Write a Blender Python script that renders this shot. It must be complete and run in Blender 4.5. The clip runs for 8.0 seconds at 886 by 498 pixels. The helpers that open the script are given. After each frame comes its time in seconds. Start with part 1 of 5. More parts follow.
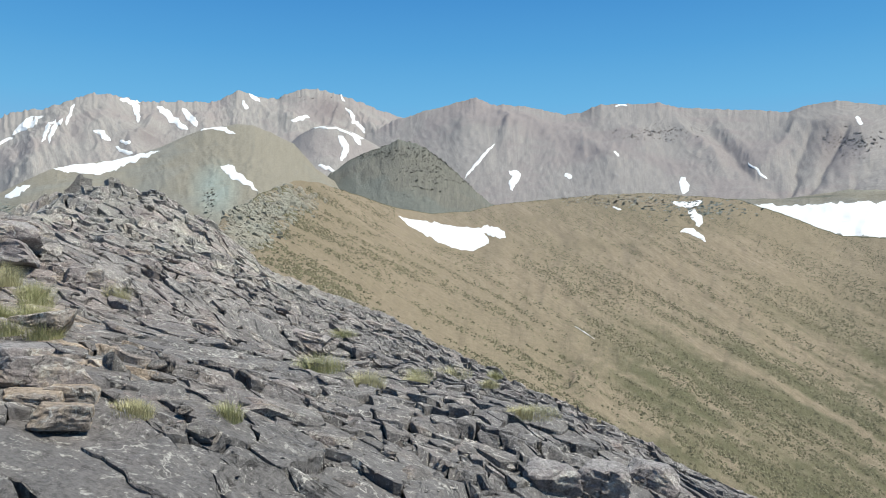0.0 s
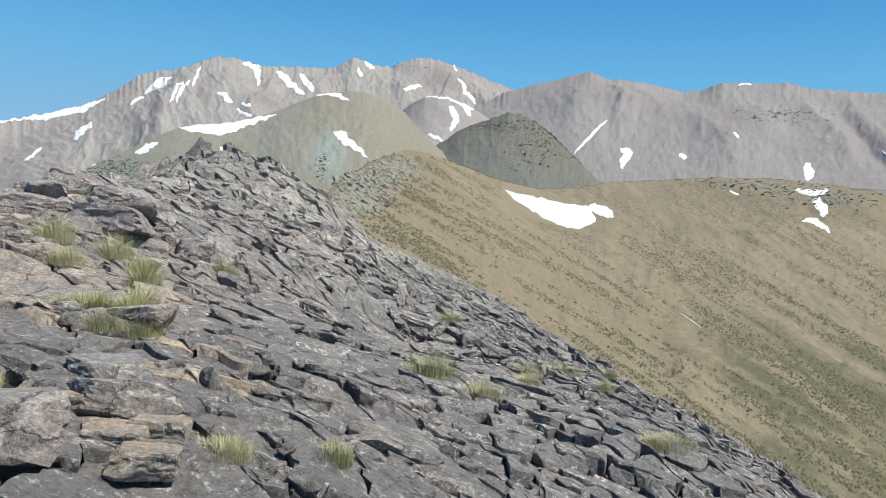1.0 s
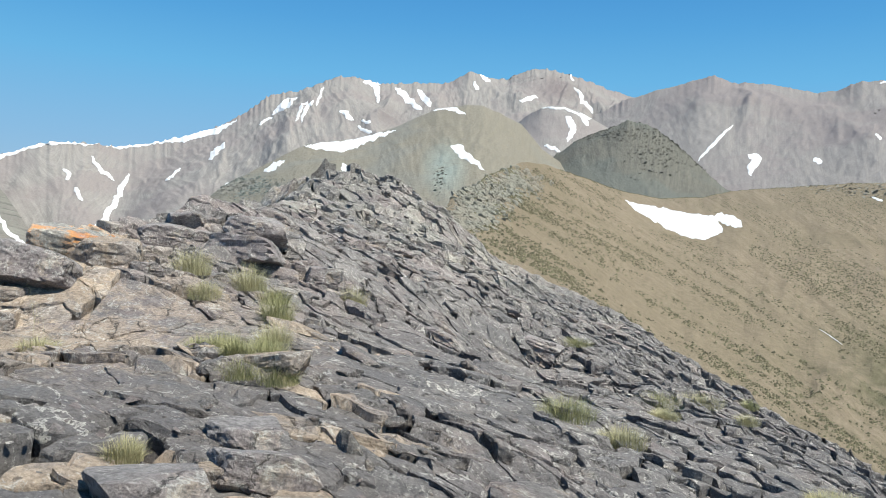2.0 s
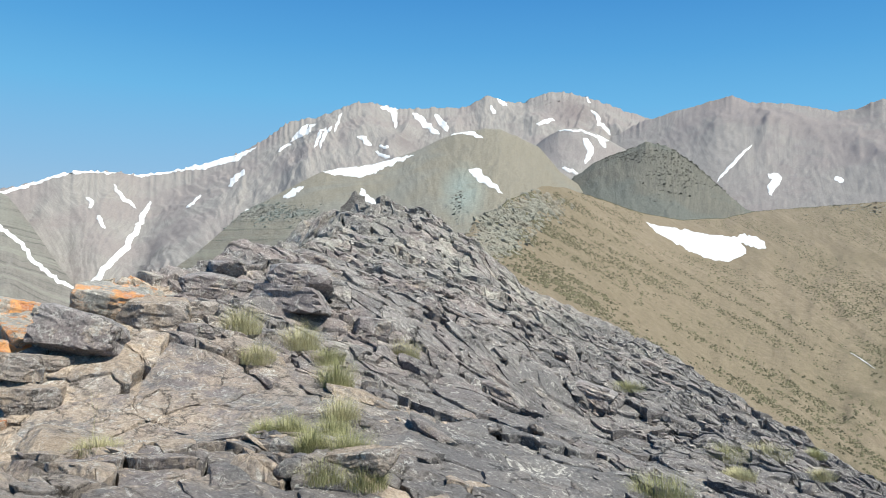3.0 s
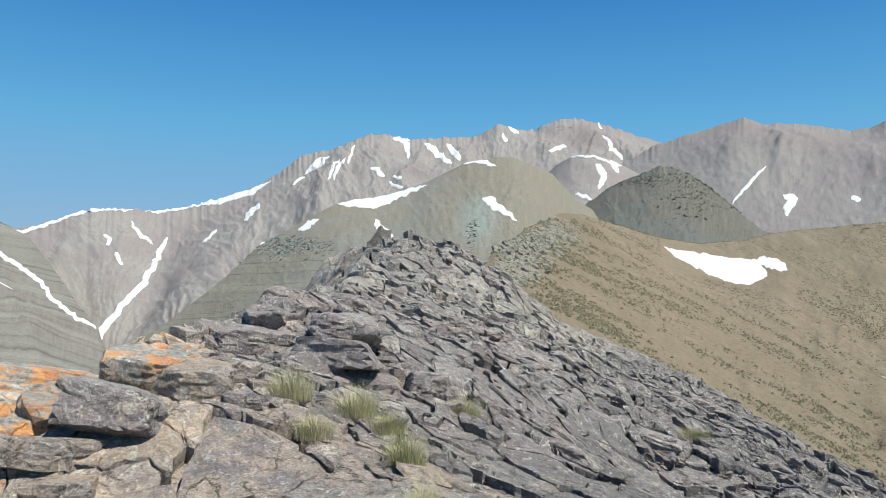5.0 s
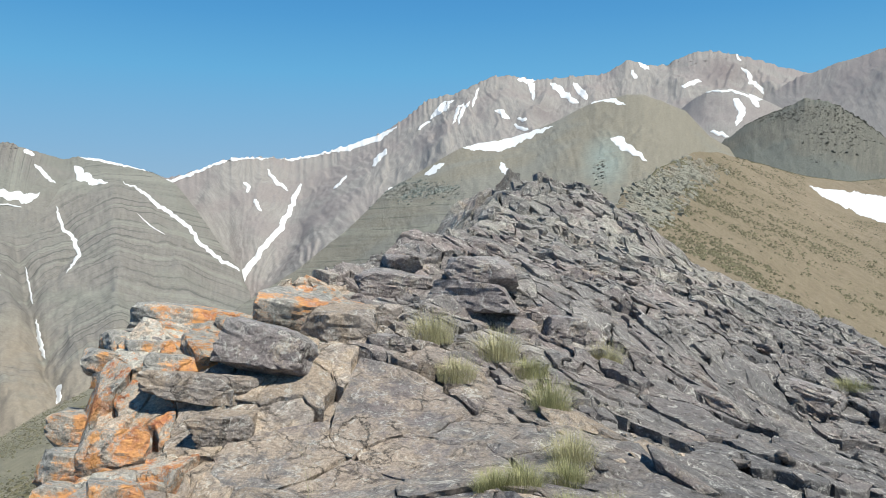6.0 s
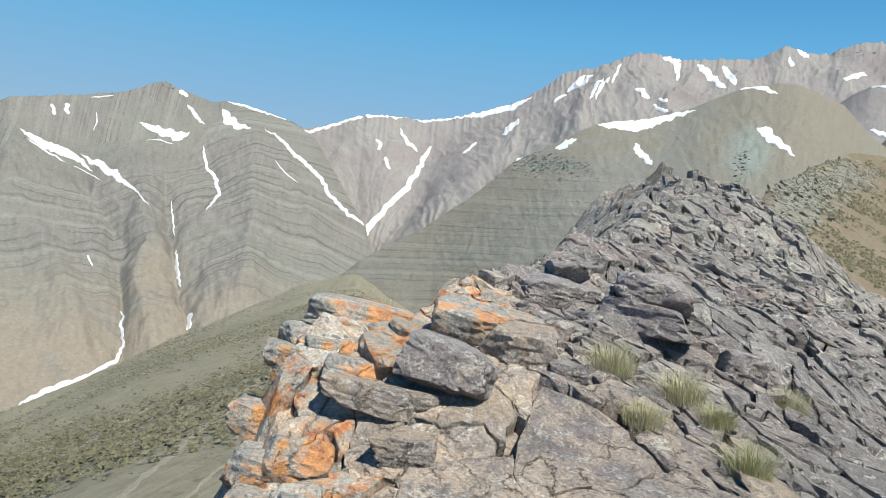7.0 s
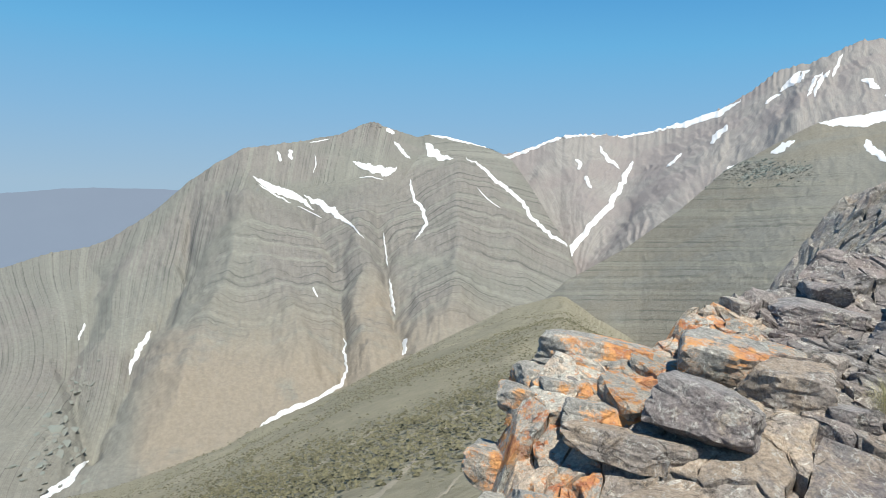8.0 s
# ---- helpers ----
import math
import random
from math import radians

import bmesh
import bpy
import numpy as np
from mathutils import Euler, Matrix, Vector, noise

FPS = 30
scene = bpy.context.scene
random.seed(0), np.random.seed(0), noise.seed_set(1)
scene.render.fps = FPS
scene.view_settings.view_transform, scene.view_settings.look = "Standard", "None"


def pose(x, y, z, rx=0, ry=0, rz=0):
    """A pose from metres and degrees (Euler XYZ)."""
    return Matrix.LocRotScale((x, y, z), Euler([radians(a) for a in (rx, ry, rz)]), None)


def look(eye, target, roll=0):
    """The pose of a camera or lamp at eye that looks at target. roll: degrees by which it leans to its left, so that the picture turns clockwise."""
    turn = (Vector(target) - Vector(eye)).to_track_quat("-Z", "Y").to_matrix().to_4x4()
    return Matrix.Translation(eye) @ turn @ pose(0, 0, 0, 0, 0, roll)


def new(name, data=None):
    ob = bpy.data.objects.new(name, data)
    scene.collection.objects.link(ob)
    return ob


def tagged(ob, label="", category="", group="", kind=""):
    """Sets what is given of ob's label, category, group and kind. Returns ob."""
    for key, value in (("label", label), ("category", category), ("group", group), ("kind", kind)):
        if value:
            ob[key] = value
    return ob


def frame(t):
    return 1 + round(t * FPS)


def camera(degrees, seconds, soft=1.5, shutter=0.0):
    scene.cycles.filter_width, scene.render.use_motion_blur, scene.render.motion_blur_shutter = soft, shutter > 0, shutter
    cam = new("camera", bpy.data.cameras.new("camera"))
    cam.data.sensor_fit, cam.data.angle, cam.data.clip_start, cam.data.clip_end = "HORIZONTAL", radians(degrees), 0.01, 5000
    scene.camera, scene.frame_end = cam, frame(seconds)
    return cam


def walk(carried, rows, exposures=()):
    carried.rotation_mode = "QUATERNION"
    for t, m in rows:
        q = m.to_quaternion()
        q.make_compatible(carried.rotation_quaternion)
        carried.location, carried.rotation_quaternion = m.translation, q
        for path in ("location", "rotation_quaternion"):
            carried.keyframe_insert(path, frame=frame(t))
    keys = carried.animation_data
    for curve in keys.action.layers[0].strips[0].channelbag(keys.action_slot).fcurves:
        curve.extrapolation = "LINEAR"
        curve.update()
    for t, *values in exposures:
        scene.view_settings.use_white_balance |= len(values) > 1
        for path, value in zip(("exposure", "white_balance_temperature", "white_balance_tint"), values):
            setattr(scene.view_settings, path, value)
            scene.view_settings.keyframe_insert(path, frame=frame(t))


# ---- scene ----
cam = camera(60.2, 8.0, soft=0.5)
EYE = 1.6
# seconds, eye x, y, z above the first eye, heading, pitch, roll
PATH = [
    (0.0, 0.010, 0.006, -0.008, -0.00, -0.00, -0.00),
    (0.5, -0.141, 0.458, 0.095, -2.37, -0.74, -2.66),
    (1.0, -0.280, 0.831, 0.225, 7.77, -2.27, -3.18),
    (1.5, -0.316, 0.924, 0.397, 15.33, -0.81, -1.81),
    (1.7, -0.341, 0.997, 0.391, 15.89, -1.19, -1.99),
    (2.8, -1.109, 1.430, 0.710, 18.08, -2.33, -2.98),
    (3.0, -1.170, 1.511, 0.750, 17.90, -0.10, -1.84),
    (3.5, -1.329, 1.695, 0.756, 16.31, 0.50, -1.13),
    (4.0, -1.671, 1.944, 0.751, 14.99, 0.61, -2.46),
    (4.2, -1.781, 2.033, 0.794, 14.78, 0.75, -2.61),
    (5.3, -2.059, 2.269, 0.975, 22.28, 2.26, -0.29),
    (5.5, -2.082, 2.254, 0.966, 24.80, 1.27, -0.52),
    (6.0, -2.205, 2.326, 0.956, 28.41, -2.25, -0.05),
    (6.5, -2.658, 2.387, 1.012, 28.68, -3.06, -4.71),
    (7.0, -2.990, 2.296, 1.356, 37.74, -5.00, -5.77),
    (7.5, -3.351, 2.413, 1.406, 46.98, -4.23, -3.31),
    (8.0, -3.489, 2.464, 1.405, 52.70, -4.32, -1.70),
]
walk(cam, [(t, pose(x, y, EYE + z, 90 + pitch, roll, yaw)) for t, x, y, z, yaw, pitch, roll in PATH], [(0.0, 0.70, 6650, 4), (1.5, 0.73, 6650, 4), (4.0, 0.77, 6650, 4), (5.5, 0.55, 6650, 4), (6.5, 0.65, 6650, 4), (7.2, 0.66, 6650, 4), (8.0, 0.65, 6650, 4)])

# ---- daylight ----
SUN_BEARING, SUN_HEIGHT = -106.0, 59.0  # degrees; bearings run to the left from straight ahead
world = bpy.data.worlds.new("sky")
scene.world = world
world.use_nodes = True
wn = world.node_tree.nodes
sky = wn.new("ShaderNodeTexSky")
sky.sky_type = "NISHITA"
sky.sun_disc = False
sky.sun_elevation, sky.sun_rotation = radians(SUN_HEIGHT), radians(SUN_BEARING)
sky.altitude, sky.air_density, sky.dust_density, sky.ozone_density = 2000, 0.9, 0.0, 2.5
clear = wn.new("ShaderNodeHueSaturation")  # the clear air of a high summer sky
clear.inputs["Saturation"].default_value, clear.inputs["Hue"].default_value = 1.26, 0.491
world.node_tree.links.new(sky.outputs[0], clear.inputs["Color"])
low_sky = wn.new("ShaderNodeValToRGB")  # pale towards the horizon, deep blue above
height = wn.new("ShaderNodeSeparateXYZ")
world.node_tree.links.new(wn.new("ShaderNodeTexCoord").outputs["Generated"], height.inputs[0])
world.node_tree.links.new(height.outputs[2], low_sky.inputs[0])
stops = [(0.0, (0.230, 0.325, 0.44)), (0.09, (0.158, 0.300, 0.475)), (0.185, (0.092, 0.275, 0.490)), (0.25, (0.060, 0.220, 0.450)), (0.34, (0.033, 0.154, 0.388)), (0.6, (0.025, 0.115, 0.36))]
for k, (at, tint) in enumerate(stops):
    stop = low_sky.color_ramp.elements[k] if k < 2 else low_sky.color_ramp.elements.new(at)
    stop.position, stop.color = at, (*tint, 1)
air = wn.new("ShaderNodeMix")
air.data_type, air.blend_type = "RGBA", "MIX"
fade_up = wn.new("ShaderNodeMapRange")
fade_up.interpolation_type = "SMOOTHSTEP"
for socket, value in ((1, 0.35), (2, 0.6), (3, 1.0), (4, 0.0)):
    fade_up.inputs[socket].default_value = value
world.node_tree.links.new(height.outputs[2], fade_up.inputs[0])
world.node_tree.links.new(fade_up.outputs[0], air.inputs[0])
bright = wn.new("ShaderNodeVectorMath")
bright.operation = "SCALE"
bright.inputs["Scale"].default_value = 10.0
world.node_tree.links.new(low_sky.outputs[0], bright.inputs[0])
world.node_tree.links.new(clear.outputs[0], air.inputs[6])
world.node_tree.links.new(bright.outputs[0], air.inputs[7])
world.node_tree.links.new(air.outputs[2], wn["Background"].inputs[0])
wn["Background"].inputs[1].default_value = 0.100

sun = new("sun", bpy.data.lights.new("sun", "SUN"))
sun.data.energy, sun.data.angle, sun.data.color = 4.5, radians(0.53), (1.0, 0.955, 0.88)
sb, sh = radians(SUN_BEARING), radians(SUN_HEIGHT)
SUN_WAY = Vector((-math.sin(sb) * math.cos(sh), math.cos(sb) * math.cos(sh), math.sin(sh)))
sun.matrix_world = look(SUN_WAY * 100, (0, 0, 0))
scene.view_settings.exposure = 0.75


# ---- materials ----
class Nodes:
    """Short hand for building a node material."""

    def __init__(self, name, rough=0.9, spec=0.2):
        self.mat = bpy.data.materials.new(name)
        self.mat.use_nodes = True
        self.tree = self.mat.node_tree
        self.bsdf = self.tree.nodes["Principled BSDF"]
        self.bsdf.inputs["Roughness"].default_value = rough
        self.bsdf.inputs["Specular IOR Level"].default_value = spec

    def add(self, kind, **sockets):
        node = self.tree.nodes.new(kind)
        for key, value in sockets.items():
            self.put(node, key, value)
        return node

    def put(self, node, key, value):
        socket = node.inputs[int(key[1:])] if key[0] == "i" and key[1:].isdigit() else node.inputs[key]
        if isinstance(value, bpy.types.NodeSocket):
            self.tree.links.new(value, socket)
        else:
            socket.default_value = value

    def coords(self, which="Object"):
        return self.add("ShaderNodeTexCoord").outputs[which]

    def stretch(self, vector, scale, turn=(0, 0, 0)):
        return self.add("ShaderNodeMapping", Vector=vector, Scale=scale, Rotation=turn).outputs[0]

    def noise(self, vector, scale, detail=5.0, rough=0.6, warp=0.0):
        return self.add("ShaderNodeTexNoise", Vector=vector, Scale=scale, Detail=detail, Roughness=rough, Distortion=warp).outputs[0]

    def cells(self, vector, scale, out="Distance", feature="F1"):
        node = self.add("ShaderNodeTexVoronoi", Vector=vector, Scale=scale)
        node.feature = feature
        return node.outputs[out]

    def steps(self, value, low, high):
        node = self.add("ShaderNodeMapRange", Value=value)
        node.interpolation_type = "SMOOTHSTEP"
        node.inputs[1].default_value, node.inputs[2].default_value = low, high
        return node.outputs[0]

    def math(self, how, a, b=0.5):
        node = self.add("ShaderNodeMath", i0=a, i1=b)
        node.operation = how
        return node.outputs[0]

    def mix(self, factor, a, b, how="MIX"):
        node = self.tree.nodes.new("ShaderNodeMix")
        node.data_type, node.blend_type = "RGBA", how
        for socket, value in ((0, factor), (6, a), (7, b)):
            self.put(node, "i%d" % socket, value if isinstance(value, (bpy.types.NodeSocket, float, int)) else (*value, 1))
        return node.outputs[2]

    def attribute(self, name):
        node = self.add("ShaderNodeAttribute")
        node.attribute_name = name
        return node.outputs["Fac"]

    def done(self, colour, height=None, depth=0.1, strength=0.6):
        self.put(self.bsdf, "Base Color", colour if isinstance(colour, bpy.types.NodeSocket) else (*colour, 1))
        if height is not None:
            bump = self.add("ShaderNodeBump", Height=height, Distance=depth, Strength=strength)
            self.put(self.bsdf, "Normal", bump.outputs[0])
        return self.mat


def stone_relief(n, p):
    """Mottling, bedding, grain, chipped facets and hair cracks that all the slate shares: three noises, a height and the cracks."""
    mottle = n.noise(p, 4.5, 12, 0.74)
    folia = n.noise(n.stretch(p, (1.0, 1.25, 1.7), (0.35, 0.4, 0.5)), 2.2, 12, 0.72, 0.4)
    fine = n.noise(p, 38, 8, 0.8)
    wobble = n.add("ShaderNodeVectorMath", i0=n.add("ShaderNodeTexNoise", Vector=p, Scale=4.0, Detail=7.0, Roughness=0.72).outputs["Color"], i1=(0.3, 0.3, 0.3))
    wobble.operation = "MULTIPLY"
    shaken = n.add("ShaderNodeVectorMath", i0=p, i1=wobble.outputs[0])
    height = n.math("ADD", n.math("MULTIPLY", mottle, 1.0), n.math("ADD", n.math("MULTIPLY", folia, 1.2), n.math("MULTIPLY", fine, 0.35)))
    q = n.stretch(shaken.outputs[0], (1, 1.3, 1.7), (0.35, 0.4, 0.5))
    for scale, deep in ((3.6, 2.4), (11.0, 5.0)):  # flat chips, each tilted its own way
        cell = n.add("ShaderNodeTexVoronoi", Vector=q, Scale=scale)
        off = n.add("ShaderNodeVectorMath", i0=q, i1=cell.outputs["Position"])
        off.operation = "SUBTRACT"
        tilt = n.add("ShaderNodeVectorMath", i0=cell.outputs["Color"], i1=(0.5, 0.5, 0.5))
        tilt.operation = "SUBTRACT"
        slope = n.add("ShaderNodeVectorMath", i0=off.outputs[0], i1=tilt.outputs[0])
        slope.operation = "DOT_PRODUCT"
        height = n.math("ADD", height, n.math("MULTIPLY", slope.outputs["Value"], deep))
    hair = n.steps(n.cells(q, 2.7, "Distance", "DISTANCE_TO_EDGE"), 0.028, 0.006)
    cracks = n.math("MULTIPLY", hair, n.steps(n.noise(p, 1.7, 5, 0.6), 0.50, 0.60))
    return mottle, folia, fine, n.math("SUBTRACT", height, n.math("MULTIPLY", cracks, 0.9)), cracks


def weather(n, p, col, mottle, fine, cracks, pale=(0.60, 0.58, 0.54)):
    """Pale flecks and streaks, dark hollows, hair cracks and fine grain over a rock colour."""
    col = n.mix(n.math("MULTIPLY", n.steps(mottle, 0.47, 0.36), 0.6), col, n.mix(1.0, col, (0.50, 0.49, 0.49), "MULTIPLY"))
    fleck = n.steps(n.noise(p, 15.0, 9, 0.76), 0.565, 0.61)
    col = n.mix(n.math("MULTIPLY", fleck, 0.55), col, pale)
    spot = n.math("MULTIPLY", n.steps(n.noise(p, 6.0, 8, 0.72, 0.8), 0.60, 0.635), 0.6)
    col = n.mix(spot, col, pale)
    streak = n.steps(n.math("ABSOLUTE", n.math("SUBTRACT", n.noise(p, 1.25, 7, 0.62, 0.4), 0.5)), 0.010, 0.003)
    col = n.mix(n.math("MULTIPLY", n.math("MULTIPLY", streak, n.steps(n.noise(p, 2.1, 4, 0.6), 0.50, 0.58)), 0.7), col, pale)
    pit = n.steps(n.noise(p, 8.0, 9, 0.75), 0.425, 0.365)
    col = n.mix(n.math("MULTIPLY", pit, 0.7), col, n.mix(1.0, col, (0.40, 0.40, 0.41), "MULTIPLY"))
    col = n.mix(n.math("MULTIPLY", cracks, 0.65), col, (0.07, 0.066, 0.062))
    col = n.mix(n.steps(fine, 0.36, 0.62), n.mix(1.0, col, (0.70, 0.70, 0.70), "MULTIPLY"), n.mix(1.0, col, (1.22, 1.22, 1.22), "MULTIPLY"))
    chip = n.add("ShaderNodeNewGeometry").outputs["Random Per Island"]
    return n.mix(1.0, col, n.mix(chip, (0.84, 0.84, 0.85), (1.20, 1.18, 1.15)), "MULTIPLY")


def grey_rock(name="weathered_slate", light=1.0):
    """Weathered slate: grey with violet and buff patches, pale flecks and fine foliation."""
    n = Nodes(name, 0.8, 0.25)
    p = n.coords()
    mottle, folia, fine, height, cracks = stone_relief(n, p)
    col = n.mix(n.steps(folia, 0.3, 0.7), [0.150 * light, 0.140 * light, 0.140 * light], [0.292 * light, 0.274 * light, 0.267 * light])
    col = n.mix(n.math("MULTIPLY", n.steps(n.noise(p, 0.55, 9, 0.7), 0.46, 0.57), 0.7), col, (0.262, 0.218, 0.212))
    col = n.mix(n.math("MULTIPLY", n.steps(n.noise(p, 1.9, 11, 0.76), 0.54, 0.62), 0.5), col, (0.46, 0.44, 0.40))
    col = n.mix(n.math("MULTIPLY", n.steps(n.noise(p, 1.2, 11, 0.75), 0.57, 0.63), 0.5), col, (0.45, 0.37, 0.285))
    col = n.mix(n.math("MULTIPLY", n.attribute("tan"), n.steps(n.noise(p, 1.7, 11, 0.76), 0.45, 0.56)), col, (0.425, 0.348, 0.285))
    col = n.mix(n.math("MULTIPLY", n.attribute("green"), n.steps(n.noise(p, 0.9, 8, 0.7, 0.5), 0.38, 0.6)), col, (0.40, 0.40, 0.335))
    col = n.mix(n.math("MULTIPLY", n.attribute("dark"), n.steps(n.noise(p, 0.7, 10, 0.7), 0.30, 0.52)), col, (0.166, 0.159, 0.160))
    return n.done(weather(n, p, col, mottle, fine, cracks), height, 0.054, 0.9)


def lichen_rock():
    """The same slate with orange lichen on its upper faces."""
    n = Nodes("lichened_slate", 0.9, 0.15)
    p = n.coords()
    mottle, folia, fine, height, cracks = stone_relief(n, p)
    col = n.mix(n.steps(folia, 0.3, 0.7), (0.30, 0.295, 0.28), (0.51, 0.49, 0.45))
    col = n.mix(n.math("MULTIPLY", n.steps(n.noise(p, 1.9, 11, 0.76), 0.46, 0.57), 0.8), col, (0.60, 0.47, 0.36))
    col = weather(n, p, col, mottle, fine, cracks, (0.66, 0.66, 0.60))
    up = n.add("ShaderNodeSeparateXYZ", Vector=n.add("ShaderNodeNewGeometry").outputs["Normal"]).outputs[2]
    patch = n.math("MULTIPLY", n.steps(n.noise(p, 2.3, 12, 0.80), 0.49, 0.56), n.steps(up, -0.5, 0.2))
    return n.done(n.mix(n.math("MULTIPLY", patch, 0.88), col, n.mix(n.steps(n.noise(p, 9, 8, 0.75), 0.38, 0.62), (0.46, 0.15, 0.07), (0.74, 0.36, 0.13))), height, 0.054, 0.9)


def buff_rock():
    n = Nodes("buff_weathered_rock", 0.9, 0.2)
    p = n.coords()
    mottle, folia, fine, height, cracks = stone_relief(n, p)
    col = n.mix(n.steps(folia, 0.3, 0.7), (0.36, 0.29, 0.23), (0.50, 0.41, 0.33))
    col = n.mix(n.math("MULTIPLY", n.steps(n.noise(p, 1.6, 11, 0.76), 0.47, 0.57), 0.8), col, (0.29, 0.26, 0.245))
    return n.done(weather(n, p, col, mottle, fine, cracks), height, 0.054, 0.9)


def hillside(name, low, high, third, streak=(60, 2.2), size=0.02, speck=0.0, speck_size=0.4, bands=0.0, band_tint=(0.2, 0.2, 0.2), band_light=(0.4, 0.38, 0.33), band_size=0.003, fold=1.0, bump=6.0, fan=(0.4, 0.34, 0.27)):
    """Scree and thin turf on a mountainside: streaks down the fall line, broad tints, strata where they show."""
    n = Nodes(name, 0.95, 0.1)
    uv, p = n.coords("UV"), n.coords()
    runs = n.noise(n.stretch(uv, (streak[0], streak[1], 1)), 1.0, 9, 0.68, 0.6)
    broad = n.noise(p, size, 7, 0.62, 0.5)
    fine = n.noise(p, size * 60, 9, 0.8)
    col = n.mix(n.steps(runs, 0.33, 0.66), low, high)
    col = n.mix(n.math("MULTIPLY", n.steps(broad, 0.45, 0.60), 0.85), col, third)
    ledge = None
    if bands:
        bed = n.math("ADD", n.attribute("bed"), n.math("MULTIPLY", n.noise(p, band_size, 10, 0.62), fold))
        line = n.add("ShaderNodeCombineXYZ", X=bed).outputs[0]
        thin = n.noise(line, 2.3, 6, 0.75)
        shown = n.math("MULTIPLY", n.steps(n.noise(p, band_size * 3.5, 9, 0.75), 0.36, 0.60), n.attribute("bare"))
        col = n.mix(n.math("MULTIPLY", n.steps(n.noise(line, 0.7, 4, 0.65), 0.50, 0.58), n.math("MULTIPLY", n.attribute("bare"), bands * 0.75)), col, band_light)
        col = n.mix(n.math("MULTIPLY", n.math("MULTIPLY", n.steps(thin, 0.50, 0.58), bands), shown), col, band_tint)
        col = n.mix(n.math("MULTIPLY", n.math("MULTIPLY", n.steps(n.noise(line, 6.5, 4, 0.7), 0.55, 0.62), bands * 0.6), shown), col, n.mix(1.0, col, (0.55, 0.55, 0.55), "MULTIPLY"))
        ledge = n.math("MULTIPLY", n.math("MULTIPLY", thin, shown), -1.6)
    col = n.mix(n.math("MULTIPLY", n.attribute("fan"), n.steps(n.noise(p, size * 3, 8, 0.65, 0.5), 0.30, 0.5)), col, fan)
    col = n.mix(n.math("MULTIPLY", n.steps(fine, 0.36, 0.66), 0.5), n.mix(1.0, col, (0.66, 0.66, 0.65), "MULTIPLY"), col)
    if speck:
        d = n.cells(p, speck_size)
        dots = n.math("MULTIPLY", n.math("LESS_THAN", d, 0.26), n.steps(n.noise(n.stretch(uv, (streak[0] * 0.7, streak[1], 1)), 1.0, 6, 0.7), 0.42, 0.6))
        col = n.mix(n.math("MULTIPLY", dots, speck), col, (0.12, 0.115, 0.06))
    relief = n.math("ADD", n.math("MULTIPLY", runs, 0.3), n.math("MULTIPLY", fine, 1.3))
    return n.done(col, n.math("ADD", relief, ledge) if ledge else relief, bump, 0.6)


def snow_material():
    n = Nodes("old_snow", 0.6, 0.3)
    p = n.coords()
    dirt = n.steps(n.noise(p, 0.09, 8, 0.75, 0.6), 0.52, 0.75)
    return n.done(n.mix(n.math("MULTIPLY", dirt, 0.5), (0.60, 0.605, 0.62), (0.44, 0.41, 0.375)), n.noise(p, 0.5, 6, 0.7), 0.5, 0.5)


def grass_material(name, a, b):
    n = Nodes(name, 0.7, 0.2)
    n.bsdf.inputs["Subsurface Weight"].default_value = 0.0
    geo = n.add("ShaderNodeNewGeometry").outputs["Random Per Island"]
    return n.done(n.mix(geo, a, b))


ROCK, BLOCK, LICHEN, BUFF, SNOW = grey_rock(), grey_rock("pale_slate", 1.5), lichen_rock(), buff_rock(), snow_material()
GRASS = grass_material("green_grass", (0.21, 0.215, 0.10), (0.44, 0.42, 0.23))
STRAW = grass_material("dry_straw_grass", (0.30, 0.28, 0.15), (0.53, 0.485, 0.30))
SHRUB = grass_material("cushion_shrub", (0.06, 0.056, 0.034), (0.15, 0.138, 0.085))


# ---- noise over arrays ----
def hashed(i, j, seed):
    v = np.sin(i * 127.1 + j * 311.7 + seed * 74.7) * 43758.5453
    return v - np.floor(v)


def smooth_noise(x, y, seed=0):
    """Gradient-like value noise in -1..1."""
    i, j = np.floor(x), np.floor(y)
    u, v = x - i, y - j
    u, v = u * u * u * (u * (u * 6 - 15) + 10), v * v * v * (v * (v * 6 - 15) + 10)
    a, b, c, d = hashed(i, j, seed), hashed(i + 1, j, seed), hashed(i, j + 1, seed), hashed(i + 1, j + 1, seed)
    return 2 * (a + (b - a) * u + (c - a) * v + (a - b - c + d) * u * v) - 1


def fractal(x, y, octaves=5, gain=0.5, seed=0):
    total, amp = 0, 1.0
    for k in range(octaves):
        total = total + amp * smooth_noise(x * 2 ** k + 17 * k, y * 2 ** k - 9 * k, seed + k)
        amp *= gain
    return total


def ridged(x, y, octaves=5, gain=0.5, seed=0):
    """0..about 2, with sharp crests."""
    total, amp = 0, 1.0
    for k in range(octaves):
        total = total + amp * (1 - np.abs(smooth_noise(x * 2 ** k + 5 * k, y * 2 ** k + 3 * k, seed + k))) ** 2
        amp *= gain
    return total


